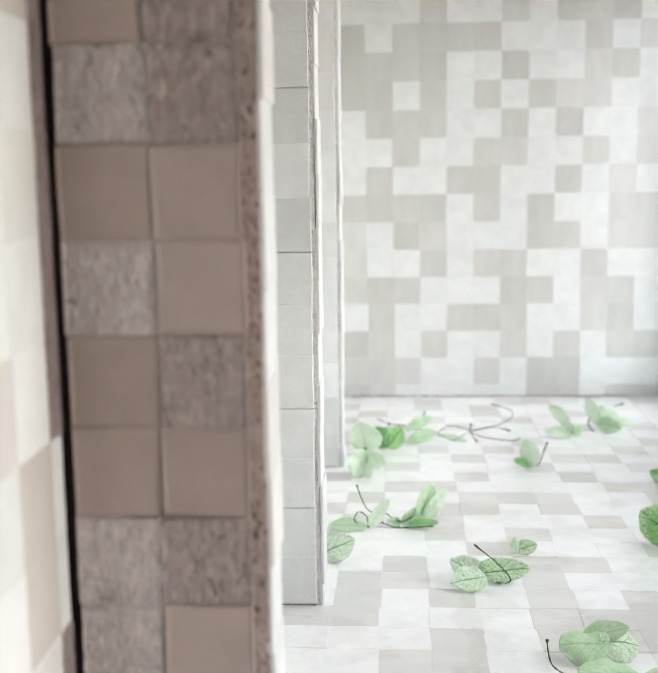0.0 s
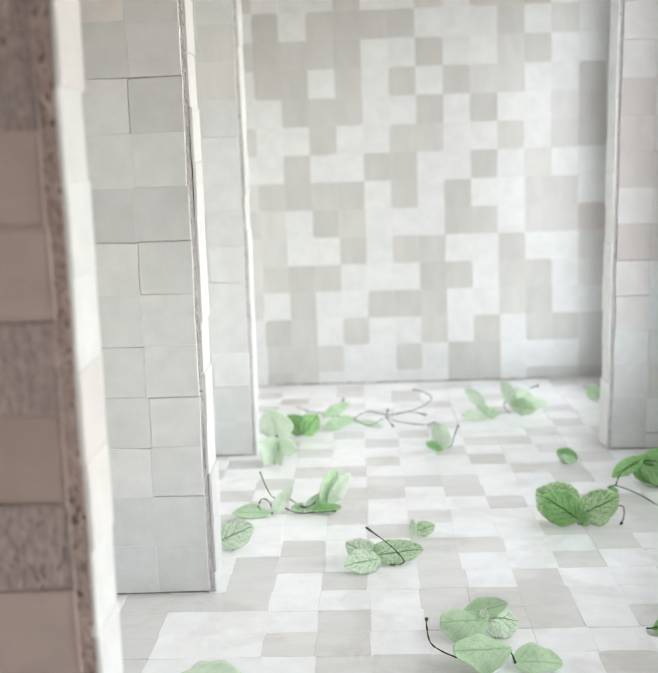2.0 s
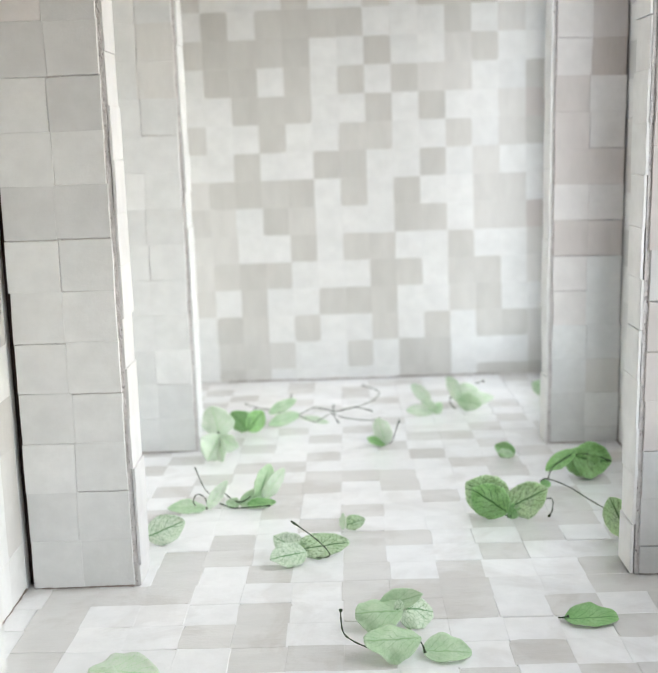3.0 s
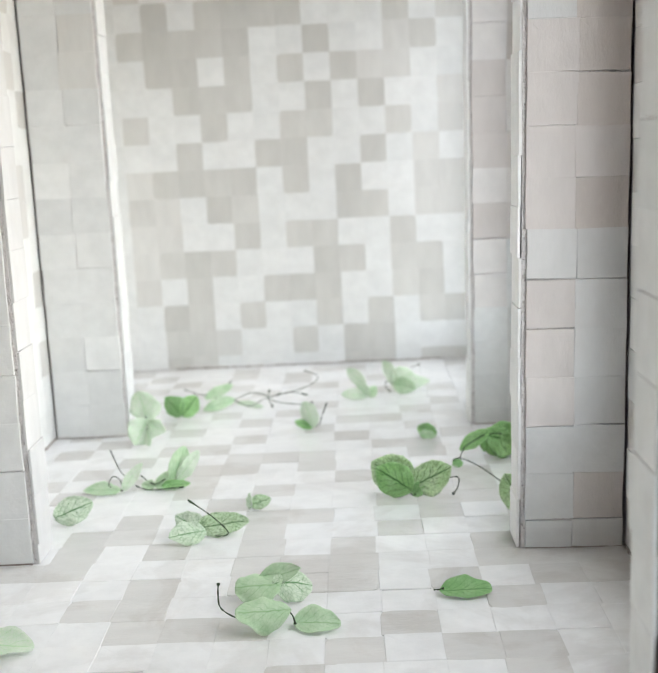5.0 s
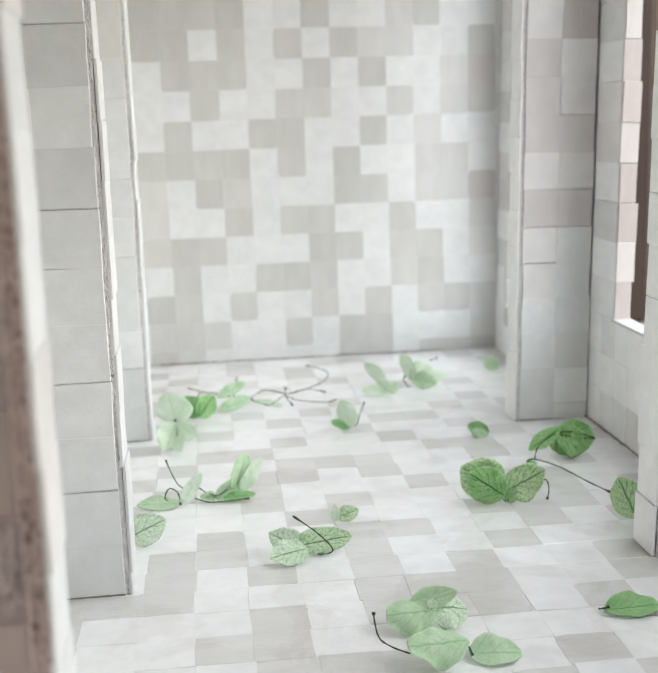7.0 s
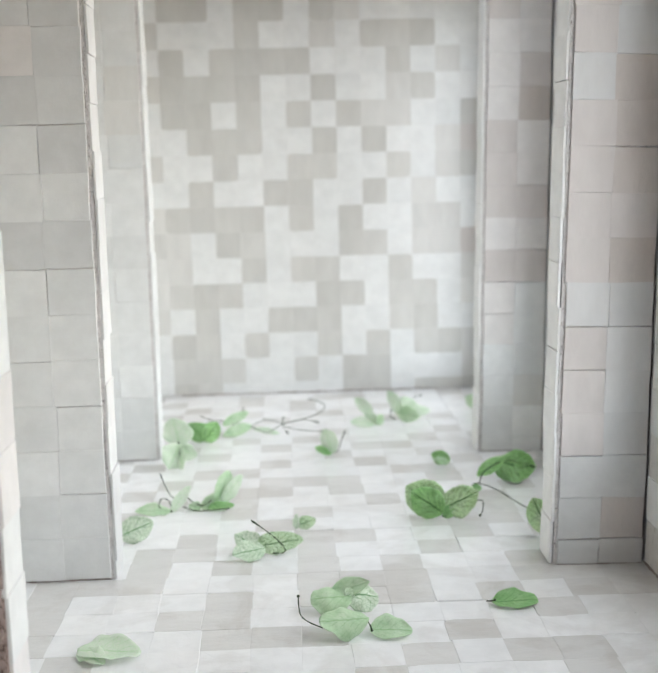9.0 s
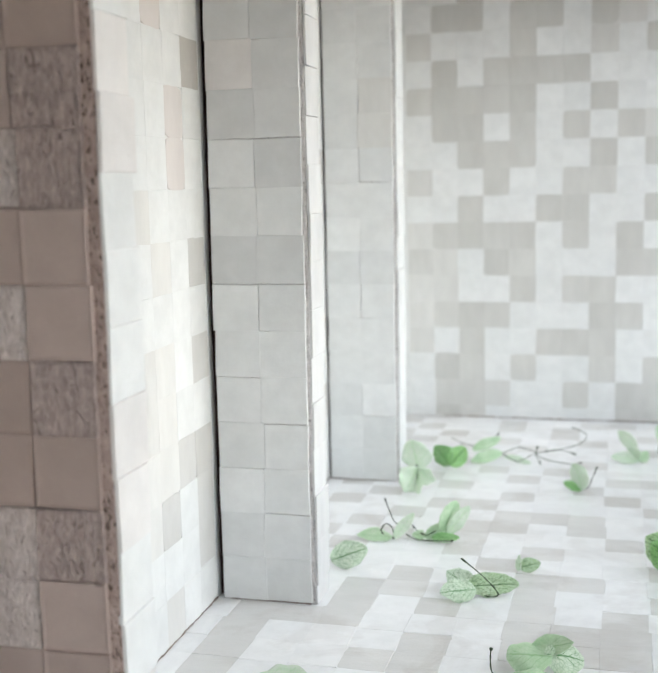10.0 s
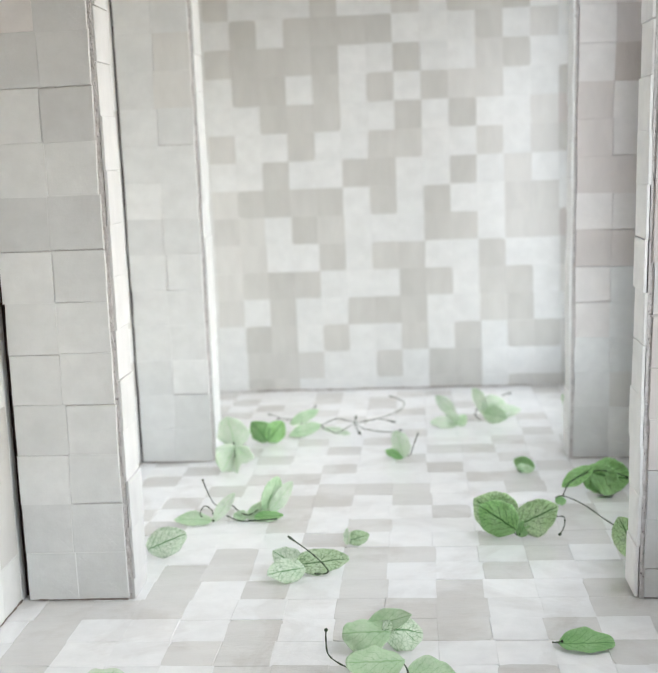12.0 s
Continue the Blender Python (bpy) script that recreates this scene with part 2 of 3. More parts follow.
def petal_material(name, flesh, vein, pale, thin=0.25, strong=0.8, fine=0.5, see=0.2, cells=560.0):
    """A skeletonised petal: midrib, arching side veins and a fine net over thin translucent flesh."""
    m, n, l, b = material(name, 0.5)
    b.inputs["Specular IOR Level"].default_value = 0.3

    def math_node(how, a, c=None):
        x = n.new("ShaderNodeMath")
        x.operation = how
        for sock, value in zip(x.inputs, (a, c)):
            if value is None:
                continue
            if isinstance(value, (int, float)):
                sock.default_value = value
            else:
                l.new(value, sock)
        return x.outputs[0]

    tc = n.new("ShaderNodeTexCoord")
    warp = node(n, "ShaderNodeTexNoise", Scale=260.0, Detail=2.0)
    l.new(tc.outputs["Object"], warp.inputs["Vector"])
    shake = math_node("SUBTRACT", warp.outputs["Fac"], 0.5)
    uv = n.new("ShaderNodeUVMap")
    uvs = n.new("ShaderNodeSeparateXYZ")
    l.new(uv.outputs["UV"], uvs.inputs[0])
    along = uvs.outputs["X"]
    side = math_node("ADD", math_node("SUBTRACT", math_node("MULTIPLY", uvs.outputs["Y"], 2.0), 1.0), math_node("MULTIPLY", shake, 0.12))
    out = math_node("ABSOLUTE", side)
    midrib = ramp(n, l, math_node("MULTIPLY", out, math_node("ADD", 0.35, math_node("MULTIPLY", along, -0.1))), [(0.007, (1, 1, 1)), (0.020, (0, 0, 0))])
    # side veins leave the midrib in turn, now on one half and now on the other, and arch towards the tip
    arch = math_node("SUBTRACT", along, math_node("MULTIPLY", math_node("POWER", out, 0.85), 0.42))
    halves = math_node("MULTIPLY", math_node("GREATER_THAN", side, 0.0), 0.43)
    band = math_node("FRACT", math_node("ADD", math_node("ADD", math_node("MULTIPLY", arch, 5.2), halves), math_node("MULTIPLY", shake, 1.1)))
    band = math_node("ABSOLUTE", math_node("SUBTRACT", band, 0.5))
    ribs = ramp(n, l, band, [(0.020, (1, 1, 1)), (0.065, (0, 0, 0))])
    ribs = math_node("MULTIPLY", ribs, math_node("SUBTRACT", 1.05, math_node("MULTIPLY", out, 0.75)))
    # the fine net, drawn out a little across the petal
    bent = n.new("ShaderNodeVectorMath")
    bent.operation = "SCALE"
    bent.inputs["Scale"].default_value = 0.0010
    l.new(warp.outputs["Color"], bent.inputs[0])
    moved = n.new("ShaderNodeVectorMath")
    l.new(tc.outputs["Object"], moved.inputs[0])
    l.new(bent.outputs[0], moved.inputs[1])
    sep = n.new("ShaderNodeSeparateXYZ")
    l.new(moved.outputs[0], sep.inputs[0])
    flat = n.new("ShaderNodeCombineXYZ")
    l.new(sep.outputs["X"], flat.inputs["X"])
    l.new(math_node("MULTIPLY", sep.outputs["Y"], 0.8), flat.inputs["Y"])
    net = n.new("ShaderNodeTexVoronoi")
    net.feature = "DISTANCE_TO_EDGE"
    net.inputs["Scale"].default_value = cells
    l.new(flat.outputs[0], net.inputs["Vector"])
    mesh = ramp(n, l, net.outputs["Distance"], [(0.02, (1, 1, 1)), (0.095, (0, 0, 0))])
    rim = ramp(n, l, math_node("MAXIMUM", out, math_node("SUBTRACT", math_node("MULTIPLY", along, 2.0), 1.0)), [(0.80, (0, 0, 0)), (0.97, (1, 1, 1))])
    cloud = node(n, "ShaderNodeTexNoise", Scale=130.0, Detail=3.0)
    l.new(tc.outputs["Object"], cloud.inputs["Vector"])
    col = mixed(n, l, ramp(n, l, cloud.outputs["Fac"], [(0.35, (0, 0, 0)), (0.7, (1, 1, 1))]), flesh, pale)
    col = mixed(n, l, math_node("MULTIPLY", rim, 0.6), col, pale)
    fibres = math_node("MULTIPLY", mesh, fine)
    col = mixed(n, l, fibres, col, vein)
    lines = math_node("MULTIPLY", math_node("MAXIMUM", ribs, midrib), strong)
    col = mixed(n, l, lines, col, vein)
    l.new(col, b.inputs["Base Color"])
    bump = node(n, "ShaderNodeBump", Strength=0.35, Distance=0.00015)
    l.new(math_node("MAXIMUM", lines, fibres), bump.inputs["Height"])
    l.new(bump.outputs["Normal"], b.inputs["Normal"])
    tr = n.new("ShaderNodeBsdfTranslucent")
    l.new(col, tr.inputs["Color"])
    mix = n.new("ShaderNodeMixShader")
    mix.inputs[0].default_value = thin
    l.new(b.outputs[0], mix.inputs[1])
    l.new(tr.outputs[0], mix.inputs[2])
    clear = n.new("ShaderNodeBsdfTransparent")
    lace = n.new("ShaderNodeMixShader")
    solid = math_node("MAXIMUM", lines, fibres)
    l.new(math_node("MULTIPLY", math_node("SUBTRACT", 1.0, solid), see), lace.inputs[0])
    l.new(mix.outputs[0], lace.inputs[1])
    l.new(clear.outputs[0], lace.inputs[2])
    l.new(lace.outputs[0], n["Material Output"].inputs["Surface"])
    return m


DEEP = petal_material("deep_green_petal", (0.30, 0.57, 0.23), (0.09, 0.25, 0.06), (0.42, 0.66, 0.33), 0.25, 0.6, 0.22, 0.04, 900.0)
GREEN = petal_material("green_petal", (0.59, 0.79, 0.53), (0.17, 0.38, 0.13), (0.74, 0.88, 0.68), 0.25, 0.55, 0.28, 0.22, 850.0)
PALE = petal_material("pale_green_petal", (0.80, 0.93, 0.76), (0.30, 0.55, 0.23), (0.90, 0.97, 0.86), 0.22, 0.55, 0.30, 0.30, 850.0)
NET = petal_material("netted_green_petal", (0.58, 0.77, 0.48), (0.03, 0.12, 0.02), (0.72, 0.87, 0.63), 0.24, 0.9, 0.62, 0.24, 760.0)
LIVELY = petal_material("bright_netted_petal", (0.36, 0.66, 0.25), (0.03, 0.14, 0.02), (0.50, 0.78, 0.38), 0.28, 0.9, 0.34, 0.06, 760.0)
FINE = petal_material("finely_netted_petal", (0.76, 0.90, 0.70), (0.05, 0.20, 0.04), (0.86, 0.96, 0.81), 0.24, 0.85, 0.55, 0.30, 760.0)
BRISK = petal_material("light_netted_petal", (0.66, 0.92, 0.50), (0.04, 0.17, 0.03), (0.80, 0.97, 0.66), 0.26, 0.85, 0.55, 0.20, 760.0)
PETALS = {"B": BRISK, "F": FINE, "D": DEEP, "G": GREEN, "P": PALE, "N": NET, "L": LIVELY}
STEM = board_material("dark_stem", (0.018, 0.035, 0.014), (0.05, 0.08, 0.035), 900.0, rough=0.6)


# ---- builders ----
def part(name, bm, mat, parent=None, label=""):
    me = bpy.data.meshes.new(name)
    bm.normal_update()
    bm.to_mesh(me)
    bm.free()
    me.materials.append(mat)
    ob = new(name, me)
    ob.parent = parent
    return tagged(ob, label)


def box(bm, x0, x1, y0, y1, z0, z1):
    m = Matrix.LocRotScale(((x0 + x1) / 2, (y0 + y1) / 2, (z0 + z1) / 2), None, (x1 - x0, y1 - y0, z1 - z0))
    return bmesh.ops.create_cube(bm, size=1.0, matrix=m)["verts"]


def board(name, dims, mat, parent=None, label="", bevel=0.0004):
    bm = bmesh.new()
    for d in dims:
        box(bm, *d)
    if bevel:
        bmesh.ops.bevel(bm, geom=bm.edges[:], offset=bevel, segments=1, affect="EDGES", profile=0.5)
    return part(name, bm, mat, parent, label)


SIZE, THICK = 0.0204, 0.0013
rng = random.Random(11)


def tile_points(r, w, h, thick, worn=(), rim=0.0):
    """A hand-cut square tile lying in x, y with its glazed face up in z: corners off true, edges eased, the worn corners rounded."""
    jit = 0.00028
    signs = ((-1, -1), (1, -1), (1, 1), (-1, 1))
    corners = [Vector((sx * w / 2 + r.uniform(-jit, jit), sy * h / 2 + r.uniform(-jit, jit))) for sx, sy in signs]
    ring = []
    for k in range(4):
        c, before, after = corners[k], corners[k - 1], corners[(k + 1) % 4]
        rad = r.uniform(0.0030, 0.0050) if k in worn else 0.00015
        p, q = c + (before - c).normalized() * rad, c + (after - c).normalized() * rad
        ring += [p, (p + q) * 0.2 + c * 0.6, q, (c + after) / 2 + Vector((r.uniform(-jit, jit), r.uniform(-jit, jit))) * 0.6]
    count, ease = len(ring), 0.00025
    lift = [r.uniform(-0.00003, 0.00003) for _ in ring]
    pts = [(p.x, p.y, 0.0) for p in ring] + [(p.x, p.y, thick - ease + d) for p, d in zip(ring, lift)]
    for p, d in zip(ring, lift):
        f = 1 - ease / max(abs(p.x), abs(p.y))
        pts.append((p.x * f, p.y * f, thick + d + rim))
    last = 2
    if rim:
        # a pressed ridge runs round the face
        for p in ring:
            f = 1 - 0.0011 / max(abs(p.x), abs(p.y))
            pts.append((p.x * f, p.y * f, thick))
        last = 3
    pts.append((0, 0, thick))
    faces = []
    for k in range(count):
        j = (k + 1) % count
        faces += [(k, j, count + j, count + k), (count + k, count + j, 2 * count + j, 2 * count + k), (last * count + k, last * count + j, (last + 1) * count)]
        if rim:
            faces.append((2 * count + k, 2 * count + j, 3 * count + j, 3 * count + k))
    return pts, faces


CUTS = 5
TILE_MESHES = {}


def tile_mesh(key, cut, worn):
    """Alike tiles share one mesh; it is made when first asked for."""
    if (key, cut, worn) not in TILE_MESHES:
        r = random.Random(100 * cut + sum(2 ** k for k in worn))
        pts, faces = tile_points(r, SIZE - 0.00016, SIZE - 0.00016, THICK, worn, 0.00035 if key in "sxy" else 0.0)
        me = bpy.data.meshes.new("tile")
        me.from_pydata(pts, [], faces)
        me.materials.append(TILES[key])
        TILE_MESHES[key, cut, worn] = me
    return TILE_MESHES[key, cut, worn]


def tile(parent, key, u0, u1, v0, v1, frame_matrix, lap=1.003, calm=1.0, worn=()):
    """One tile over u0..u1, v0..v1 of a surface whose frame has its normal along z."""
    ob = new("tile", tile_mesh(key, rng.randrange(CUTS), tuple(worn)))
    ob.parent = parent
    m = Matrix.Translation(((u0 + u1) / 2 + rng.uniform(-1, 1) * 0.0002, (v0 + v1) / 2 + rng.uniform(-1, 1) * 0.0002, rng.uniform(-0.0003, 0.0002) * calm))
    turn = pose(0, 0, 0, rng.uniform(-0.6, 0.6) * calm, rng.uniform(-0.6, 0.6) * calm, rng.uniform(-0.7, 0.7))
    ob.matrix_local = frame_matrix @ m @ turn @ Matrix.Diagonal(((u1 - u0) / SIZE * lap, (v1 - v0) / SIZE * lap, 1, 1))
    return ob


def worn_corners(plan, i, j, dark):
    """Corners of a dark tile that stand free among pale ones, counted from the low left one round."""
    def at(a, b):
        return b in plan and 0 <= a < len(plan[b]) and plan[b][a] in dark
    if not at(i, j):
        return ()
    return tuple(k for k, (a, b) in enumerate(((-1, -1), (1, -1), (1, 1), (-1, 1))) if not at(i + a, j) and not at(i, j + b) and not at(i + a, j + b))


def surface(origin, u, v):
    u, v = Vector(u), Vector(v)
    n = u.cross(v)
    return Matrix(((u.x, v.x, n.x, origin[0]), (u.y, v.y, n.y, origin[1]), (u.z, v.z, n.z, origin[2]), (0, 0, 0, 1)))


def spread(start, pitch, low, high):
    """Edges of a run of tiles from low to high: whole ones on the grid, cut ones at both ends."""
    k = math.floor((low - start) / pitch) + 1
    edges = [low]
    while start + k * pitch < high - 0.003:
        if start + k * pitch - edges[-1] > 0.003:
            edges.append(start + k * pitch)
        k += 1
    return edges + [high]


# ---- plan ----
LEFT, RIGHT, BACK, FRONT, TOP = -0.0485, 0.2535, 0.4075, -0.75, 0.36
WALL = 0.0098
SILL, HEAD = 0.0645, 0.325
# First and last openings are out of view, sized for the light they admit.
OPENINGS = [(-0.390, -0.252), (-0.155, -0.029), (0.022, 0.168), (0.245, 0.381)]
LOW = 0.036

# ---- floor ----
floor = board("floor", [(LEFT - 0.03, RIGHT + 0.03, FRONT - 0.02, BACK + 0.03, -0.014, -THICK * 0.35)], GROUT, None, bevel=0)
tagged(floor, "floor of glossy white and greige square tiles", "floor", "", "structure")
# rows run away from the entrance; columns from the left wall to the right one
FLOOR_PLAN = {
    -6: "WGWWWGWWGWWWGWW", -5: "WWGWWWWWWGWGGWW", -4: "WGWWWGGGWWGWWWW", -3: "WGWWGGWWWWWWGWW", -2: "WGWWWGWGGGWGWGG",
    -1: "WGGGWWWGGGWWGGG", 0: "WWWGWGWGWGWWGGG", 1: "WWWGGWWGWWGWWWG", 2: "WGWWGWWGGWWGWGW", 3: "WWWWWWGWWWGGGWW",
    4: "WWGWWGWGWWWGGWG", 5: "WGWGWGWWWGWGGWW", 6: "WWGWWGGWGWWWWGW", 7: "WWWGWWGGGWWGWWW", 8: "WGWWGGWWWWGGWWG",
    9: "WWGWWWGWWGWWGWW", 10: "WGWWGWWWGWWGWGW", 11: "WWWGWWGWWGGWWWW", 12: "WGWWWGWGWWWGWGW", 13: "WWGWGWWWGWWWGWW",
}
xs = [LEFT] + [0.0655 + 0.02065 * k for k in range(-5, 9)] + [RIGHT]
FLAT = surface((0, 0, -THICK), (1, 0, 0), (0, 1, 0))
fill = random.Random(5)
rest_pts, rest_faces, rest_mats = [], [], []
for j in range(-37, 21):
    y0, y1 = 0.02 * j, 0.02 * (j + 1)
    if y1 > BACK + 0.001:
        y1 = BACK
    row = [x + (fill.uniform(-0.0009, 0.0009) if 0 < q < len(xs) - 1 else 0) for q, x in enumerate(xs)]
    for i in range(len(xs) - 1):
        key = FLOOR_PLAN[j][i] if j in FLOOR_PLAN else ("G" if fill.random() < 0.33 else "W")
        if j in FLOOR_PLAN:
            dv = fill.uniform(-0.0005, 0.0005)
            tile(floor, key, row[i], row[i + 1], y0 + dv, min(y1 + dv, BACK), FLAT, fill.uniform(1.020, 1.040), 0.72, worn_corners(FLOOR_PLAN, i, j, "G"))
        else:
            pts, faces = tile_points(fill, xs[i + 1] - xs[i] - 0.00016, y1 - y0 - 0.00016, THICK)
            base = len(rest_pts)
            rest_pts += [((xs[i] + xs[i + 1]) / 2 + x, (y0 + y1) / 2 + y, z - THICK + fill.uniform(-0.0002, 0.0002)) for x, y, z in pts]
            rest_faces += [tuple(base + q for q in f) for f in faces]
            rest_mats += [0 if key == "W" else 1] * len(faces)
me = bpy.data.meshes.new("outer_tiles")
me.from_pydata(rest_pts, [], rest_faces)
me.materials.append(FLOOR_WHITE)
me.materials.append(FLOOR_GREIGE)
me.polygons.foreach_set("material_index", rest_mats)
rest = new("outer_tiles", me)
rest.parent = floor
tagged(rest, "", "", "", "stuff")

# ---- back wall ----
wall_back = board("wall_back", [(LEFT - 0.03, RIGHT + 0.03, BACK + THICK * 0.35, BACK + 0.02, -0.014, TOP)], GROUT, None, bevel=0)
tagged(wall_back, "far wall of white and greige square tiles", "wall", "", "structure")
BACK_PLAN = {
    0: "wwggwwwwwggwggg", 1: "wwggmwwgwggwwwm", 2: "wwggwgwwgwgwggm", 3: "wmwgwwgggwwggww", 4: "wmgggwwwggwggwm", 5: "wmmwwgwggwwgwwm",
    6: "wmmwggwwwggwmmp", 7: "wmggggwgwgwwmmw", 8: "wwwgwwggwwgwmww", 9: "wmwwgwwggwwgwmg", 10: "wwwgggwwgwgwwmp", 11: "wwggwgwgwgmmwwg",
    12: "wgggggwwgwwmgww", 13: "wwgwggggwwwgwmw", 14: "wmwwwgwwmwgggww", 15: "wwggwggwgmwwwww", 16: "wwwgwwgwwgwwgww", 17: "wgwwgwwwgwwgwww",
}
bx = [LEFT] + [0.070 + 0.02035 * k for k in range(-5, 9)] + [RIGHT]
FACE = surface((0, BACK + THICK, 0), (1, 0, 0), (0, 0, 1))
for r in range(18):
    z0, z1 = max(0.0009, 0.0100 + 0.0211 * (r - 1)), min(TOP, 0.0100 + 0.0211 * r)
    slip = 0.0013 * max(0, 1 - z0 / 0.13)
    for i in range(15):
        u0 = bx[i] + (slip if i else 0)
        u1 = bx[i + 1] + (slip if i < 14 else 0)
        tile(wall_back, BACK_PLAN[r][i].lower(), u0, u1, z0, z1, FACE, 1.022, 0.4, worn_corners(BACK_PLAN, i, r, "gp"))


# ---- side walls ----
PROUD = 0.0080
wall_left = board("wall_left", [(LEFT - 0.02, LEFT - THICK * 0.35, -0.2075, BACK + 0.02, -0.014, TOP), (LEFT - 0.02, LEFT + PROUD - THICK * 0.35, FRONT, -0.2075, -0.014, TOP)], GROUT, None, bevel=0)
tagged(wall_left, "side wall of bright white tiles with scattered greige ones", "wall", "", "structure")
LEFT_PLAN = {0: "ccmccc", 1: "occccc", 2: "ocomcc", 3: "oommcc", 4: "ccmmcm", 5: "ocmmcm", 6: "cccccc", 7: "ocmccc", 8: "cccmcm", 9: "cpcccm", 10: "cpcccc", 11: "nccccc", 12: "ccpccc"}
FAR_SPOTS = {(10, 12), (10, 10), (10, 7), (10, 6), (9, 9), (9, 4), (9, 2), (11, 3), (12, 8)}
LFACE = surface((LEFT - THICK, 0, 0), (0, 1, 0), (0, 0, 1))
fill = random.Random(9)
# the last cut strip before the entrance partition is brown to paint the corner's shade, a few tiles beside it are tan
ENTRY = {(31, 4): "b", (31, 5): "b", (31, 10): "b", (32, 6): "p"}
for k in range(38):
    y1 = 0.0195 * (20 - k)
    y0 = y1 - 0.0195
    for r in range(17):
        z0, z1 = 0.0213 * r, min(TOP, 0.0213 * (r + 1))
        c = k - 20
        if 0 <= c < 6:
            key = LEFT_PLAN[r][c] if r in LEFT_PLAN else "c"
        elif y1 < -0.1:
            key = fill.choice("hchwchcm")
        else:
            key = "o" if (k, r) in FAR_SPOTS else "c"
        if y1 > -0.33 and r < 16:
            # towards the entrance the wall is built a little thicker
            face = LFACE
            if y0 < -0.2075:
                key = ENTRY.get((k, r), "y" if k == 30 and r not in (4, 5) else key)
                y1 = min(y1, -0.2075)
                face = Matrix.Translation((PROUD, 0, 0)) @ LFACE
            tile(wall_left, key, y0, min(y1, BACK), z0, z1, face, 1.028, 0.28, (0, 1, 2, 3) if key in "opn" and c != 0 else ())

# the wall between the window openings
ends = [FRONT] + [y for span in OPENINGS for y in span] + [BACK + 0.02]
piers = [(RIGHT + THICK * 0.35, RIGHT + WALL, ends[k], ends[k + 1], SILL, HEAD) for k in range(0, len(ends), 2)]
# the last window, out of view, reaches lower than the others to brighten the far corner
feet = [(FRONT, OPENINGS[3][0], SILL), (*OPENINGS[3], LOW), (OPENINGS[3][1], BACK + 0.02, SILL)]
wall_right = board("wall_right", piers + [(RIGHT + THICK * 0.35, RIGHT + WALL, y0, y1, -0.014, z1) for y0, y1, z1 in feet] + [ (RIGHT + THICK * 0.35, RIGHT + WALL, FRONT, BACK + 0.02, HEAD, TOP)], PLASTER, None, bevel=0)
tagged(wall_right, "side wall of pale tiles pierced by four tall windows, two of them unseen", "wall", "", "structure")
RFACE = surface((RIGHT + THICK, 0, 0), (0, -1, 0), (0, 0, 1))
PIER = "weecewecehaecewh"
for far, (w0, w1) in ((-0.003, OPENINGS[1]), (0.203, OPENINGS[2]), (BACK, OPENINGS[3])):
    for r in range(3, 16):
        tile(wall_right, PIER[(r + int(far * 10)) % 16], -far, -w1, SILL + 0.0213 * (r - 3), SILL + 0.0213 * (r - 2), RFACE)
    for c in range(9):
        y1 = far - 0.0195 * c
        for r in range(3):
            if far == BACK and r and y1 > w0 and y1 - 0.0195 < w1:
                continue
            key = ("ttemeteee", "eeteeetee", "tteeeeete")[r][c] if far < 0 else fill.choice("eeeewm")
            tile(wall_right, key, -y1, -y1 + 0.0195, SILL / 3 * r, SILL / 3 * (r + 1), RFACE)
    # far jamb and sill of the opening
    jamb = surface((RIGHT, w1 - THICK * 0.2, 0), (1, 0, 0), (0, 0, 1))
    for r in range(13):
        proud = Matrix.Translation((0, rng.uniform(-0.0007, 0.0004), 0))
        tile(wall_right, "qpqqpqqpqqqpq"[r], 0.0005, WALL + rng.uniform(-0.0010, 0.0014), SILL + 0.0213 * r, SILL + 0.0213 * (r + 1), proud @ jamb, rng.uniform(0.985, 1.01))
    ledge = surface((RIGHT, 0, (LOW if far == BACK else SILL) - THICK * 0.3), (1, 0, 0), (0, 1, 0))
    for c in range(6):
        tile(wall_right, "o", -0.001, WALL, w0 + (w1 - w0) / 6 * c, w0 + (w1 - w0) / 6 * (c + 1), ledge)


def glue_line(parent, p, q, width=0.0009, height=0.0008, seed=1):
    """A ragged brown line of glue along the foot of a wall, from p to q in its parent's plane."""
    r = random.Random(seed)
    p, q = Vector(p), Vector(q)
    d = (q - p).normalized()
    n = Vector((-d.y, d.x, 0))
    steps = max(6, int((q - p).length / 0.0022))
    bm = bmesh.new()
    rows = []
    for k in range(steps + 1):
        c = p + (q - p) * k / steps
        w, h = width * r.uniform(0.25, 1.3), height * r.uniform(0.2, 1.2)
        rows.append([bm.verts.new(c + n * w), bm.verts.new(c + n * w * 0.6 + Vector((0, 0, h * 0.7))), bm.verts.new(c + Vector((0, 0, h))), bm.verts.new(c)])
    for a, b in zip(rows, rows[1:]):
        for i in range(3):
            bm.faces.new((a[i], b[i], b[i + 1], a[i + 1])).smooth = True
    bm.faces.new(rows[0])
    bm.faces.new(rows[-1][::-1])
    bmesh.ops.recalc_face_normals(bm, faces=bm.faces[:])
    return part("glue_line", bm, GLUE, parent, "ragged brown line of dried glue")


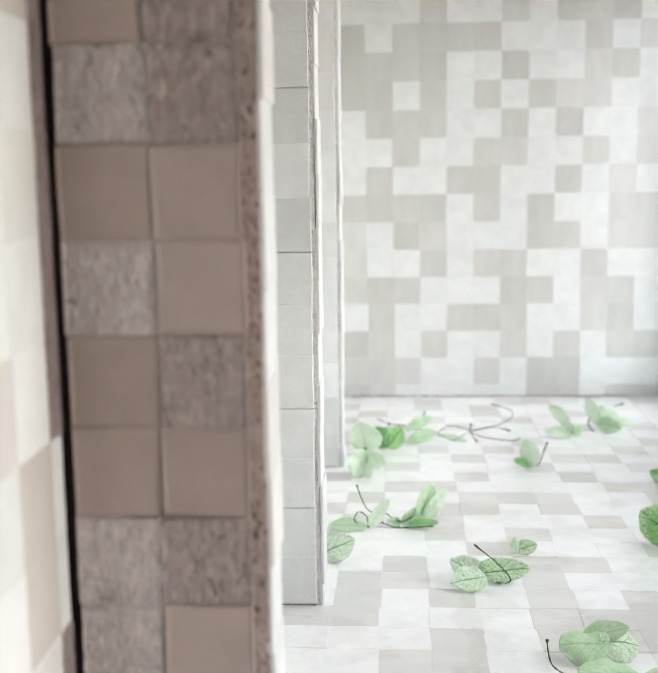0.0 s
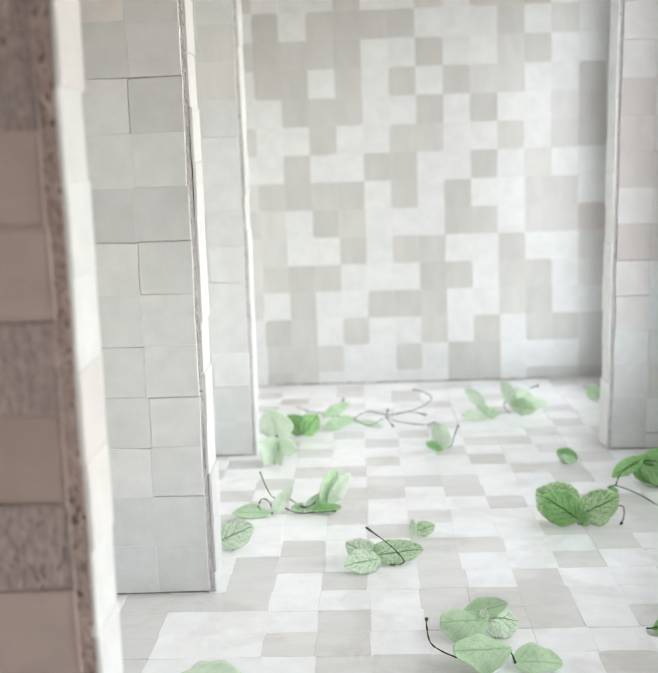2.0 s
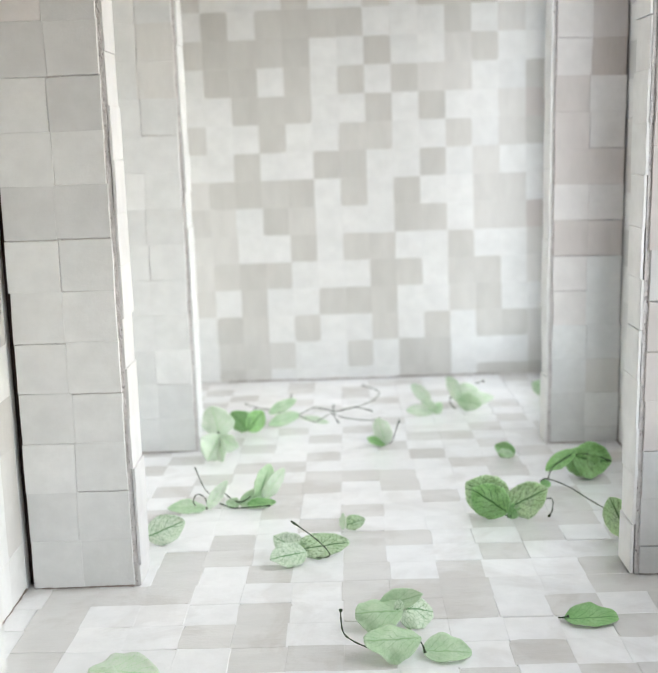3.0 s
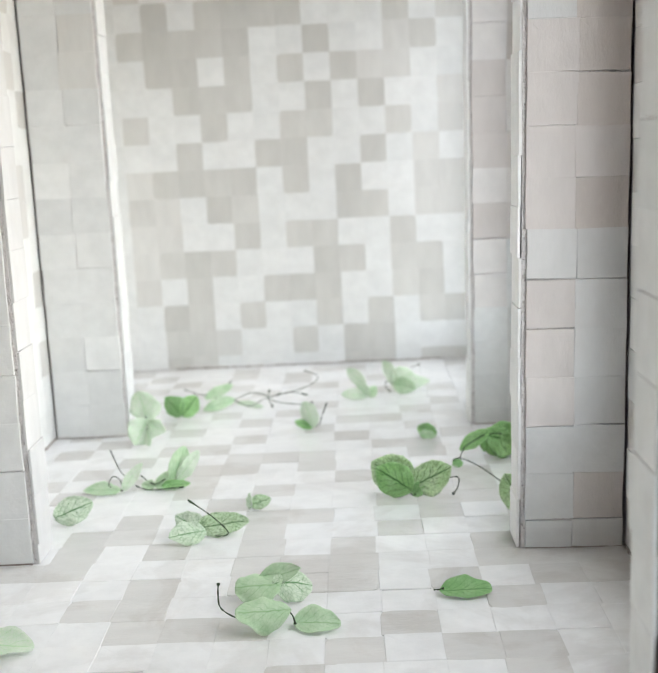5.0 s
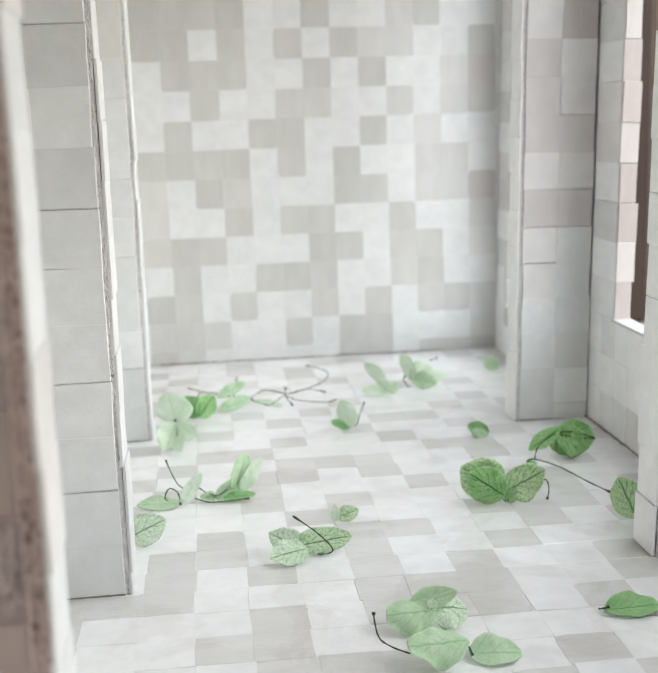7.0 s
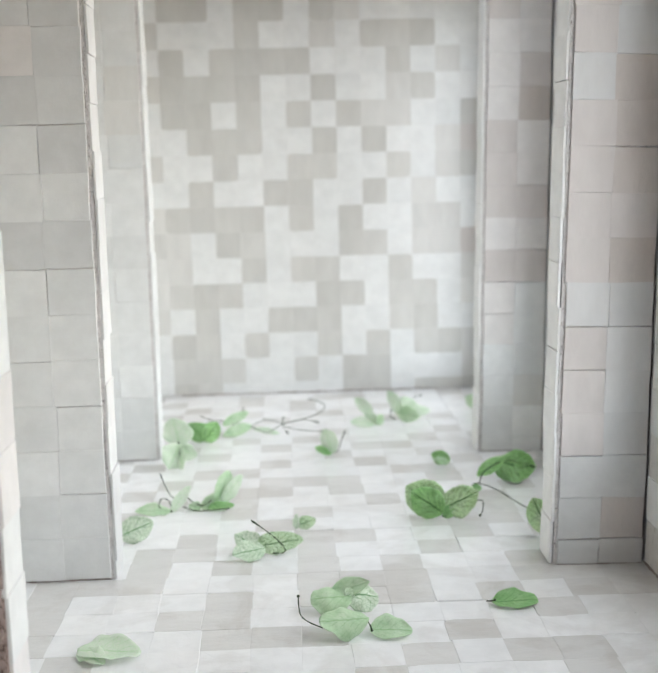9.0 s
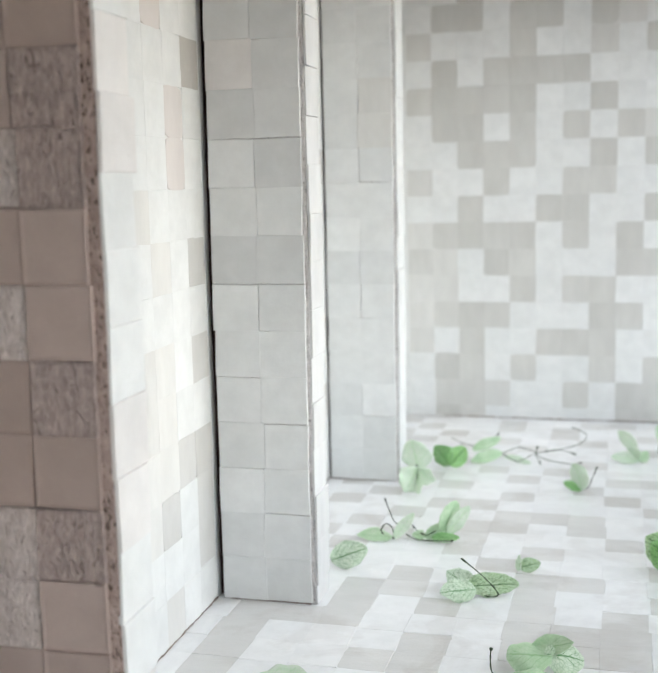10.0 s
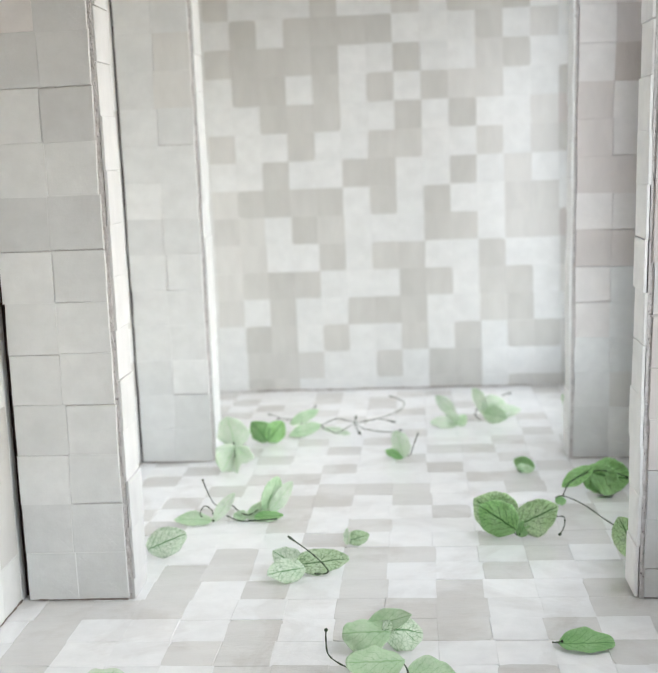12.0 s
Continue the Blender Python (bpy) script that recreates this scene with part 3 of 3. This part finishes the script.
glue_line(wall_right, (RIGHT, -0.185, 0.0003), (RIGHT, -0.003, 0.0003), 0.0012, 0.0010, 3)
glue_line(wall_right, (RIGHT, 0.018, 0.0003), (RIGHT, 0.203, 0.0003), 0.0010, 0.0009, 4)
glue_line(wall_left, (LEFT, 0.000, 0.0003), (LEFT, -0.185, 0.0003), 0.0006, 0.0006, 5)
glue_line(wall_left, (LEFT, 0.209, 0.0003), (LEFT, 0.021, 0.0003), 0.0009, 0.0008, 6)
glue_line(wall_back, (0.212, BACK, 0.0003), (-0.003, BACK, 0.0003), 0.0008, 0.0009, 7)
wall_right.matrix_world = pose(RIGHT, 0, 0, 0, 1.05, 0) @ Matrix.Translation((-RIGHT, 0, 0))
# Ceiling is out of view; its long slot is added to light the hall.
LIGHT_SLOT_X, LIGHT_SLOT_Y = (0.122, 0.194), (0.020, 0.325)
ceiling = board("ceiling", [
    (LEFT - 0.02, RIGHT + 0.03, FRONT, LIGHT_SLOT_Y[0], TOP - 0.001, TOP + 0.012), (LEFT - 0.02, RIGHT + 0.03, LIGHT_SLOT_Y[1], BACK + 0.02, TOP - 0.001, TOP + 0.012),
    (LEFT - 0.02, LIGHT_SLOT_X[0], LIGHT_SLOT_Y[0], LIGHT_SLOT_Y[1], TOP - 0.001, TOP + 0.012), (LIGHT_SLOT_X[1], RIGHT + 0.03, LIGHT_SLOT_Y[0], LIGHT_SLOT_Y[1], TOP - 0.001, TOP + 0.012)], PALEBOARD, None, bevel=0)
tagged(ceiling, "unseen plain pale board ceiling with a long slot added for light", "ceiling", "", "structure")
# Never in view: added behind the camera to keep sky light off the entrance.
wall_front = board("wall_front", [(LEFT - 0.02, RIGHT + 0.03, FRONT - 0.012, FRONT, -0.014, TOP + 0.012)], BROWN, None, bevel=0)
tagged(wall_front, "unseen plain brown board added to close and darken the entrance side", "wall", "", "structure")

# ---- partitions ----
DEPTH = 0.021


def partition(x_in, x_out, y, start, pitch, plan, label, edge_keys, gap, lean=0.0, split=None, recess=0.004, calm=1.0, lap=1.003, closed=0.0, back=0.006, core=GREY_CORE):
    """A tiled board that juts from a side wall. x_in is its free edge, x_out the end at the wall."""
    side = 1 if x_in > x_out else -1
    root = tagged(new("partition"), label, "partition", "partitions along the hall")
    root.matrix_world = pose(x_in, y, 0, 0, lean, 0)
    raw = side * gap
    lo, hi = sorted((x_out - x_in, raw))
    bm = bmesh.new()
    box(bm, lo, hi, recess, DEPTH - 0.002, 0.0, TOP - 0.002)
    box(bm, min(lo, -side * 0.0008), max(lo, -side * 0.0008) if side < 0 else -0.0008, THICK * 0.8, recess + 0.0002, 0.0, TOP - 0.002)
    # a dark strip is put in to paint the shadow of the narrow gap
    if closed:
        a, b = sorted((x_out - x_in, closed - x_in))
        board("filler_strip", [(a, b, back, back + 0.002, 0.0, TOP - 0.002)], DARKWOOD_AND_SHADOW, root, "dark strip painted in for the shadow of the gap to the wall", 0)
    part("board", bm, core, root, "board with a rough pitted raw edge")
    front = surface((0, THICK, 0), (1, 0, 0), (0, 0, 1))
    ez = spread(start, pitch, 0.0007, TOP - 0.002)
    lo, hi = sorted((x_out - x_in, 0.0))
    mid = (lo + hi) / 2 if split is None else split - x_in
    for r in range(len(ez) - 1):
        row = plan[r % len(plan)]
        dz = rng.uniform(-0.0004, 0.0004) if 0 < r < len(ez) - 2 else 0
        wob = rng.uniform(-0.0006, 0.0006)
        # now and then a tile is cut short at its top, which leaves a dark broken joint
        cut = [rng.choice((0.0, 0.0, 0.0, 0.0005)) * (calm > 0.3) for _ in range(2)]
        tile(root, row[0], lo, mid + wob, ez[r], ez[r + 1] - cut[0], front, lap + rng.uniform(-0.004, 0.018) * calm, calm)
        tile(root, row[1], mid + wob, hi, ez[r] + (dz if r else 0), ez[r + 1] - cut[1], front, lap + rng.uniform(-0.004, 0.018) * calm, calm)
    edge = surface((raw - side * 0.0002, 0, 0), (0, side, 0), (0, 0, 1))
    ez = spread(start + pitch * 0.43, pitch, 0.0005, TOP - 0.002)
    for r in range(len(ez) - 1):
        a, b = sorted((side * 0.0012, side * (DEPTH + rng.uniform(-0.0014, 0.0014))))
        proud = Matrix.Translation((side * rng.uniform(-0.0002, 0.0007), 0, 0))
        tile(root, edge_keys[r % len(edge_keys)], a, b, ez[r], ez[r + 1], proud @ edge, rng.uniform(0.998, 1.02), 0.6)
    ends = ((-side * 0.0002, 0.0004, 0.0003), (x_out - x_in, 0.0004, 0.0003))
    glue_line(root, *(ends if side > 0 else ends[::-1]), 0.0007, 0.0007, int(x_in * 1e4 + y * 1e3) + 99)
    return root


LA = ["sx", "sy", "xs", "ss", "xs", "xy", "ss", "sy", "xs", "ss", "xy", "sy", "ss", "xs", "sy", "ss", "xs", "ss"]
LB = ["cc", "cc", "wc", "cc", "cc", "cc", "cc", "kk", "cc", "ck", "kk", "hk", "kk", "hk", "kk", "cc", "cc"]
LC = ["cc", "cc", "cw", "cc", "cc", "cc", "cc", "wc", "cc", "cc", "cm", "cm", "cc", "cc", "cc", "cc", "cc"]
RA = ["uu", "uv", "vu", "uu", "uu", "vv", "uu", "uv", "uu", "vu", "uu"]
RB = ["kl", "kp", "kk", "pl", "pl", "pl", "ll", "pb", "pp", "pb", "pb", "lb", "pl", "pl", "pl", "pp", "pl"]
RC = ["cw", "cw", "cm", "cc", "hc", "hc", "pp", "hh", "pp", "ph", "ph", "hb", "hp", "hh", "ph", "hh", "ph"]
partition(0.0000, -0.0387, -0.2060, 0.0081, 0.0201, LA, "tiled partition of smooth and grained tiles with shade painted into their browns", "cchcchhccchhccccch", 0.0032, recess=THICK * 0.8, calm=0.28, lap=1.008, closed=LEFT, back=0.0205, core=CORE)
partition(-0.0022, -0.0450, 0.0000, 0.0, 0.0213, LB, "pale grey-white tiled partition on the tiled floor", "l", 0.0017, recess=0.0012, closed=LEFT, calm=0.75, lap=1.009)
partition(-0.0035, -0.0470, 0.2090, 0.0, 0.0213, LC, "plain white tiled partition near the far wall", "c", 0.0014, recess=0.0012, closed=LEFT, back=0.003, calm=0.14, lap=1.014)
partition(0.2100, 0.2525, -0.2060, 0.0081, 0.0201, RA, "brownish tiled partition beside the entrance, shade painted into its tiles", "w", 0.0003, 1.15, recess=THICK * 0.8, calm=0.28, core=CORE)
partition(0.2108, 0.2520, -0.0030, 0.0130, 0.0206, RB, "tiled partition of grey and pinkish tiles by a window", "e", 0.0017, 1.2, 0.2310, recess=0.0012, calm=0.5, lap=1.010)
partition(0.2127, 0.2530, 0.2030, 0.0105, 0.0207, RC, "tiled partition of white and pinkish tiles near the far wall", "e", 0.0016, 0.9, 0.2330, recess=0.0012, calm=0.4, lap=1.012)

# ---- outside the windows ----
wooden_screen = tagged(new("wooden_screen"), "tan wooden screen of upright planks standing outside the windows", "screen")
for k in range(6):
    x = 0.435 + 0.086 * k
    board("plank", [(x, x + 0.0845, 0.55 + 0.002 * (k % 2), 0.568, 0.0, 0.5)], TAN, wooden_screen, "", 0.003)
board("rail", [(0.435, 0.95, 0.57, 0.582, 0.06, 0.10)], TAN, wooden_screen, "", 0.002)
wooden_screen.matrix_world = pose(0, 0, -0.0142)
wooden_post = board("wooden_post", [(0.36, 0.432, 0.54, 0.575, -0.014, 0.5)], DARKWOOD_AND_SHADOW, None, "", 0.004)
tagged(wooden_post, "dark brown wooden post standing outside the windows", "post")
table_top = board("table_top", [(-1.5, 1.8, -1.8, 1.6, -0.05, -0.0142)], TABLE, None, "", 0)
tagged(table_top, "plain oak table top under the tiled hall", "ground", "", "structure")


# ---- petals ----
def petal(parent, at, az, el, roll, length, width, key, curl=0.20, cup=0.16, tip=None, seed=0):
    """A dry petal from its base along local x: rounded with a small point, cupped across, curled along, with a crumpled rim."""
    r = random.Random(seed)
    bm = bmesh.new()
    nu, nv, skin = 22, 14, 0.00012
    ph, wav = r.uniform(0, 6.28), r.uniform(0.03, 0.06)
    lean = r.uniform(-0.12, 0.12)
    tip = r.uniform(0.04, 0.26) if tip is None else tip
    top, under, spot = [], [], {}
    for i in range(nu + 1):
        u = 0.012 + 0.976 * i / nu
        half = width / 2 * math.sin(math.pi * u ** 0.9) ** (0.72 - 0.14 * u + tip * u ** 5) + 0.0002
        rows = ([], [])
        for j in range(nv + 1):
            s = 2 * j / nv - 1
            flip = 2.0 if s > 0 else 0.0
            edge = half * (1 + 0.05 * math.sin(4 * u + ph + flip) + 0.022 * math.sin(13 * u + 2 * ph + flip) + 0.014 * math.sin(31 * u + 3 * ph + flip))
            x = length * (u + 0.05 * (1 - abs(s)) * max(0.0, u - 0.8))
            y = edge * s + lean * width * u * (1 - u)
            z = -curl * length * u * u * 0.5 + cup * width * s * s * 0.5 * math.sin(math.pi * u)
            z += wav * width * math.sin(7 * u + 2 * s + ph) * abs(s) ** 1.5 + 0.03 * width * math.sin(17 * u + ph + flip) * s ** 4
            z += 0.0010 * noise.noise((x * 150 + ph, y * 150, seed)) * (0.3 + abs(s)) + 0.0003 * noise.noise((x * 480, y * 480 + ph, seed))
            rows[0].append(bm.verts.new((x, y, z)))
            rows[1].append(bm.verts.new((x, y, z - skin)))
            spot[rows[0][-1]] = spot[rows[1][-1]] = (u, (s + 1) / 2)
        top.append(rows[0])
        under.append(rows[1])
    faces = []
    for i in range(nu):
        for j in range(nv):
            faces.append((top[i][j], top[i + 1][j], top[i + 1][j + 1], top[i][j + 1]))
            faces.append((under[i][j + 1], under[i + 1][j + 1], under[i + 1][j], under[i][j]))
    ring = [(i, 0) for i in range(nu)] + [(nu, j) for j in range(nv)] + [(i, nv) for i in range(nu, 0, -1)] + [(0, j) for j in range(nv, 0, -1)]
    for k, (i, j) in enumerate(ring):
        p, q = ring[(k + 1) % len(ring)]
        faces.append((top[i][j], under[i][j], under[p][q], top[p][q]))
    layer = bm.loops.layers.uv.new("UVMap")
    for f in faces:
        face = bm.faces.new(f)
        face.smooth = True
        for loop in face.loops:
            loop[layer].uv = spot[loop.vert]
    ob = part("petal", bm, PETALS[key], parent)
    turn = Matrix.Rotation(radians(az), 4, "Z") @ Matrix.Rotation(radians(-el), 4, "Y") @ Matrix.Rotation(radians(roll), 4, "X")
    place = Matrix.Translation([c / 1000 for c in at]) @ turn
    low = min((place @ v.co).z for v in ob.data.vertices)
    ob.matrix_local = Matrix.Translation((0, 0, max(0.0, 0.0002 - low))) @ place
    return ob


def stem(parent, points, radius=0.00030, knob=False):
    """A thin dry stalk through points given in millimetres."""
    pts = [Vector(p) / 1000 for p in points]
    line = []
    for k in range(len(pts) - 1):
        p0, p1, p2, p3 = pts[max(k - 1, 0)], pts[k], pts[k + 1], pts[min(k + 2, len(pts) - 1)]
        for s in range(5):
            t = s / 5
            line.append(0.5 * (2 * p1 + (p2 - p0) * t + (2 * p0 - 5 * p1 + 4 * p2 - p3) * t * t + (3 * p1 - p0 - 3 * p2 + p3) * t ** 3))
    line.append(pts[-1])
    bm = bmesh.new()
    rings = []
    for k, p in enumerate(line):
        d = (line[min(k + 1, len(line) - 1)] - line[max(k - 1, 0)]).normalized()
        a = d.orthogonal().normalized()
        b = d.cross(a)
        rr = radius * (1.0 + 0.25 * math.sin(k * 1.7)) * (2.0 if knob and k >= len(line) - 2 else 1.0)
        rings.append([bm.verts.new(p + (a * math.cos(q) + b * math.sin(q)) * rr) for q in (i * math.pi / 3 for i in range(6))])
    for k in range(len(rings) - 1):
        for i in range(6):
            f = bm.faces.new((rings[k][i], rings[k][(i + 1) % 6], rings[k + 1][(i + 1) % 6], rings[k + 1][i]))
            f.smooth = True
    bm.faces.new(rings[0][::-1])
    bm.faces.new(rings[-1])
    return part("stem", bm, STEM, parent, "thin dark dry stem")


def sprig(name, label, x, y, petals, stems=(), category="flower"):
    """A fallen floret at x, y millimetres; its petals and stems are given from there."""
    root = tagged(new(name), label, category, "petals strewn on the floor")
    root.matrix_world = pose(x / 1000, y / 1000, 0.0003)
    for k, p in enumerate(petals):
        petal(root, *p[:8], *(p[8:] if len(p) > 8 else ()), seed=int(x * 31 + y * 17 + k))
    for s in stems:
        stem(root, s, knob=True)
    return root


sprig("floret", "upright pair of deep green netted petals on the floor", 167, 71, [
    ((0, -1, 0.5), 180, 36, 92, 0.0218, 0.0172, "L", 0.1, 0.1), ((0.5, 2.5, 0), 170, 32, 95, 0.0240, 0.0205, "B", 0.1, 0.1),
    ((-0.5, 0.5, 0.5), 0, 25, 84, 0.0225, 0.0172, "B", 0.1, 0.1, 0.3), ((0.5, -1.5, 0.5), 20, 48, 75, 0.0090, 0.0064, "D")],
    [[(16, 7, 7), (20, 10, 6), (24, 12, 5), (23, 6, 2), (20, -1, 0.8)], [(-1, -1, 2), (0, -1.2, 1), (1.5, -1, 1.5)]])
sprig("twig", "dark twig with drooping green petals on the floor", 191, 116, [
    ((20, 15, 13), 354, -10, 78, 0.0215, 0.0195, "L"), ((19, 16, 12), 350, -46, 92, 0.0195, 0.0180, "L"), ((22, 15, 15.5), 188, -28, -46, 0.0195, 0.0085, "L"),
    ((0, 0, 1), 10, 10, 40, 0.0060, 0.0050, "D")],
    [[(0, 0, 4), (4, 0, 5), (12, -14, 5), (20, -32, 3), (27, -46, 1.5)], [(4, 0, 5), (7, 5, 9), (12, 10, 11), (20, 15, 13.5)], [(20, 15, 13.5), (30, 14, 13.5), (40, 12, 10)]], "twig")
sprig("fallen_petal", "single netted green petal standing by a partition", 218, 38, [((0, 0, 0.5), 165, 65, 92, 0.0220, 0.0150, "B")], [], "petal")
sprig("fallen_petal", "small curled deep green petal on the floor", 187, 176, [((0, 0, 1), 165, 28, -60, 0.0125, 0.0085, "D", 0.6, 0.6), ((0, 0, 1), 185, 8, -40, 0.0100, 0.0080, "G")], [], "petal")
sprig("floret", "pale standing petal with a dark side leaf", 113, 207, [
    ((0, 0, 0.5), 150, 76, 92, 0.0180, 0.0130, "P"), ((0, 0, 0.5), 172, 24, -40, 0.0120, 0.0075, "D")], [[(0, 0, 1), (4, 0, 3), (6, 2, 8), (9, 4, 15)]])
sprig("floret", "pale green floret lying near the far wall", 149, 281, [
    ((-2, 4, 8), 142, 34, -60, 0.0200, 0.0085, "P"), ((0, 0, 1), 182, 10, -40, 0.0190, 0.0095, "P"), ((0, 0, 1), 150, 45, 90, 0.0120, 0.0100, "P"), ((0, 0, 1), 20, 50, 80, 0.0090, 0.0070, "G")])
sprig("floret", "pale green open floret near the far wall", 164, 294, [
    ((4, 4, 4), 140, 66, 90, 0.0200, 0.0110, "P"), ((1, 2, 6), 15, 22, 70, 0.0185, 0.0160, "P"), ((2, 0, 5), 335, -6, 60, 0.0170, 0.0120, "G"), ((6, 5, 5), 8, 5, 50, 0.0230, 0.0100, "P")],
    [[(0, 0, 1), (-3, 2, 5), (-2, 4, 8)], [(16, 10, 16), (22, 12, 17)]])
sprig("twig", "tangled dark stems with green petals near the far wall", 57, 271, [
    ((-32, -23, 0.5), 158, 48, 92, 0.0165, 0.0150, "D"), ((-32, -23, 0.5), 24, 46, 85, 0.0165, 0.0135, "L"), ((-20, 4, 6), 22, 22, 60, 0.0220, 0.0075, "G"), ((1, 0, 5), 208, -8, -45, 0.0230, 0.0090, "G"),
    ((2, -1, 4), 338, -4, 40, 0.0200, 0.0045, "P")],
    [[(-39, 36, 6), (-30, 27, 5), (-17, 17, 5), (0, 1, 5), (11, -10, 3), (17, -4, 4), (23, 4, 5), (31, -6, 4), (48, -15, 4), (54, -9, 4)],
     [(0, 1, 5), (7, 12, 6), (12, 13, 7), (23, 6, 6), (27, 9, 5), (42, 19, 6), (52, 31, 7), (56, 52, 7), (52, 72, 6), (45, 87, 5)],
     [(27, 9, 5), (38, 14, 6), (50, 7, 5)], [(-13, 4, 6), (-9, 16, 8), (-6, 46, 9)], [(-30, 27, 5), (-33, 20, 3)],
     [(23, 4, 5), (24, 10, 9)], [(23, 4, 5), (27, -6, 1)], [(27, 9, 5), (31, 5, 7)]], "twig")
sprig("floret", "large pale green floret leaning on a white partition", 14, 190, [
    ((0, 0, 13), 165, 80, 90, 0.0205, 0.0200, "P"), ((0, -1, 13), 212, -56, 95, 0.0175, 0.0175, "P"), ((0, -1, 13), 340, -22, 85, 0.0125, 0.0105, "P"), ((0, -1, 12), 275, -60, 60, 0.0150, 0.0120, "P")],
    [[(0, -1, 13), (0, -3, 8), (1, -2, 3)], [(0, -1, 13), (-1, -0.5, 17)]])
sprig("floret", "green floret with a raised stem on the floor", 17, 95, [
    ((0, 0, 0.5), 180, 6, -30, 0.0205, 0.0085, "G"), ((0, 0, 1), 22, 50, 62, 0.0180, 0.0062, "P")],
    [[(-2, 0, 1), (-7, 2, 4), (-5, 4, 8), (-1, 3, 6), (0, 0, 1)], [(2, 6, 7), (-1, 7, 9), (-4, 8, 15), (-6, 8, 21)]])
sprig("floret", "heap of narrow green petals with dark stalks", 33.5, 99, [
    ((9, 2, 3), 40, 60, 85, 0.0200, 0.0115, "G", 0.1), ((12, 2, 4), 25, 48, 80, 0.0190, 0.0080, "P", 0.1), ((0, 0, 2), 15, 20, 50, 0.0200, 0.0090, "G"), ((4, -2, 1), 2, 5, 50, 0.0150, 0.0048, "D"),
    ((0, 0, 1), 350, 3, 40, 0.0165, 0.0055, "G"), ((0, 0, 1), 160, 12, -40, 0.0080, 0.0060, "G")],
    [[(-10, -1, 3), (-3, -3, 1), (6, -4, 1.5), (16, -4, 2)], [(-9, 10, 5), (0, 0, 3), (8, 4, 6), (16, 8, 8)]])
sprig("fallen_petal", "pale netted petal beside a partition on the floor", -6, 49, [((0, 0, 2), 14, 20, 58, 0.0195, 0.0140, "F")], [], "petal")
sprig("floret", "netted green floret with a long curved stem", 69.5, 28, [
    ((-4, 0, 2), 2, 8, 40, 0.0245, 0.0125, "N", 0.1), ((1, -3, 1), 211, 5, -36, 0.0180, 0.0125, "F", 0.15), ((0, 0, 2), 160, 22, -52, 0.0165, 0.0110, "F", 0.1)],
    [[(0, -2, 2), (6, -4, 1), (11, -5, 2), (10, -7, 6), (4, -9, 13), (-5, -11, 21)]])
sprig("fallen_petal", "tiny green petal on the floor", 87, 61, [((0, 0, 0.5), 100, 62, -70, 0.0080, 0.0065, "P"), ((0, 0, 0.5), 12, 14, 58, 0.0110, 0.0070, "N")], [], "petal")
sprig("floret", "full green floret of broad overlapping petals", 105, -47, [
    ((5, -1, 3), 184, 6, -32, 0.0185, 0.0155, "G", 0.35, -0.35, -0.1), ((1, -1, 3), 5, 4, 38, 0.0155, 0.0145, "F", 0.7, -0.3, -0.1),
    ((-5, 3.5, 7), 8, 6, 52, 0.0175, 0.0085, "G", -0.75, 0.5, 0.5)],
    [[(-4, 3.5, 7.3), (-6, 3.5, 7.6), (-7, 3.5, 7.9)]])
sprig("floret", "two-petalled green floret with a curled stem", 109, -69, [
    ((6, -3, 5), 186, 3, -26, 0.0210, 0.0150, "G", 0.12, -0.35, -0.25), ((6, -2, 1), 352, 4, 24, 0.0178, 0.0122, "G", 0.2, 0.3, -0.05)],
    [[(1, -2, 6), (3.5, -1, 6.5), (6, -2, 4.5), (7, -4, 2)], [(-13, 1, 2), (-18, 4, 3), (-22, 8, 4.5), (-23, 12, 8), (-23, 15, 11)]])
sprig("leaf", "single deep green leaf lying on the floor", 170.6, -47, [((0, 0, 1.5), 0, 2, 22, 0.0208, 0.0112, "D", 0.05, 0.3, -0.25)], [[(-2, 0, 2), (0, 0, 2), (2, 0, 2.5)]], "leaf")
sprig("leaf", "folded green leaf lying on the floor", -4, -80, [((0, 0, 2), 352, 3, 14, 0.0265, 0.0150, "P", 0.15, 0.35), ((1, 0, 1), 318, 3, 10, 0.0150, 0.0100, "P", 0.2, 0.3)], [], "leaf")
sprig("fallen_petal", "deep green petal behind a partition", 233, 326, [((0, 0, 0.5), 160, 40, 90, 0.0125, 0.0110, "G")], [], "petal")
sprig("leaf", "pale green leaf lying near the entrance", 188, -131, [((0, 0, 1), 4, 4, 20, 0.0220, 0.0120, "G")], [], "leaf")
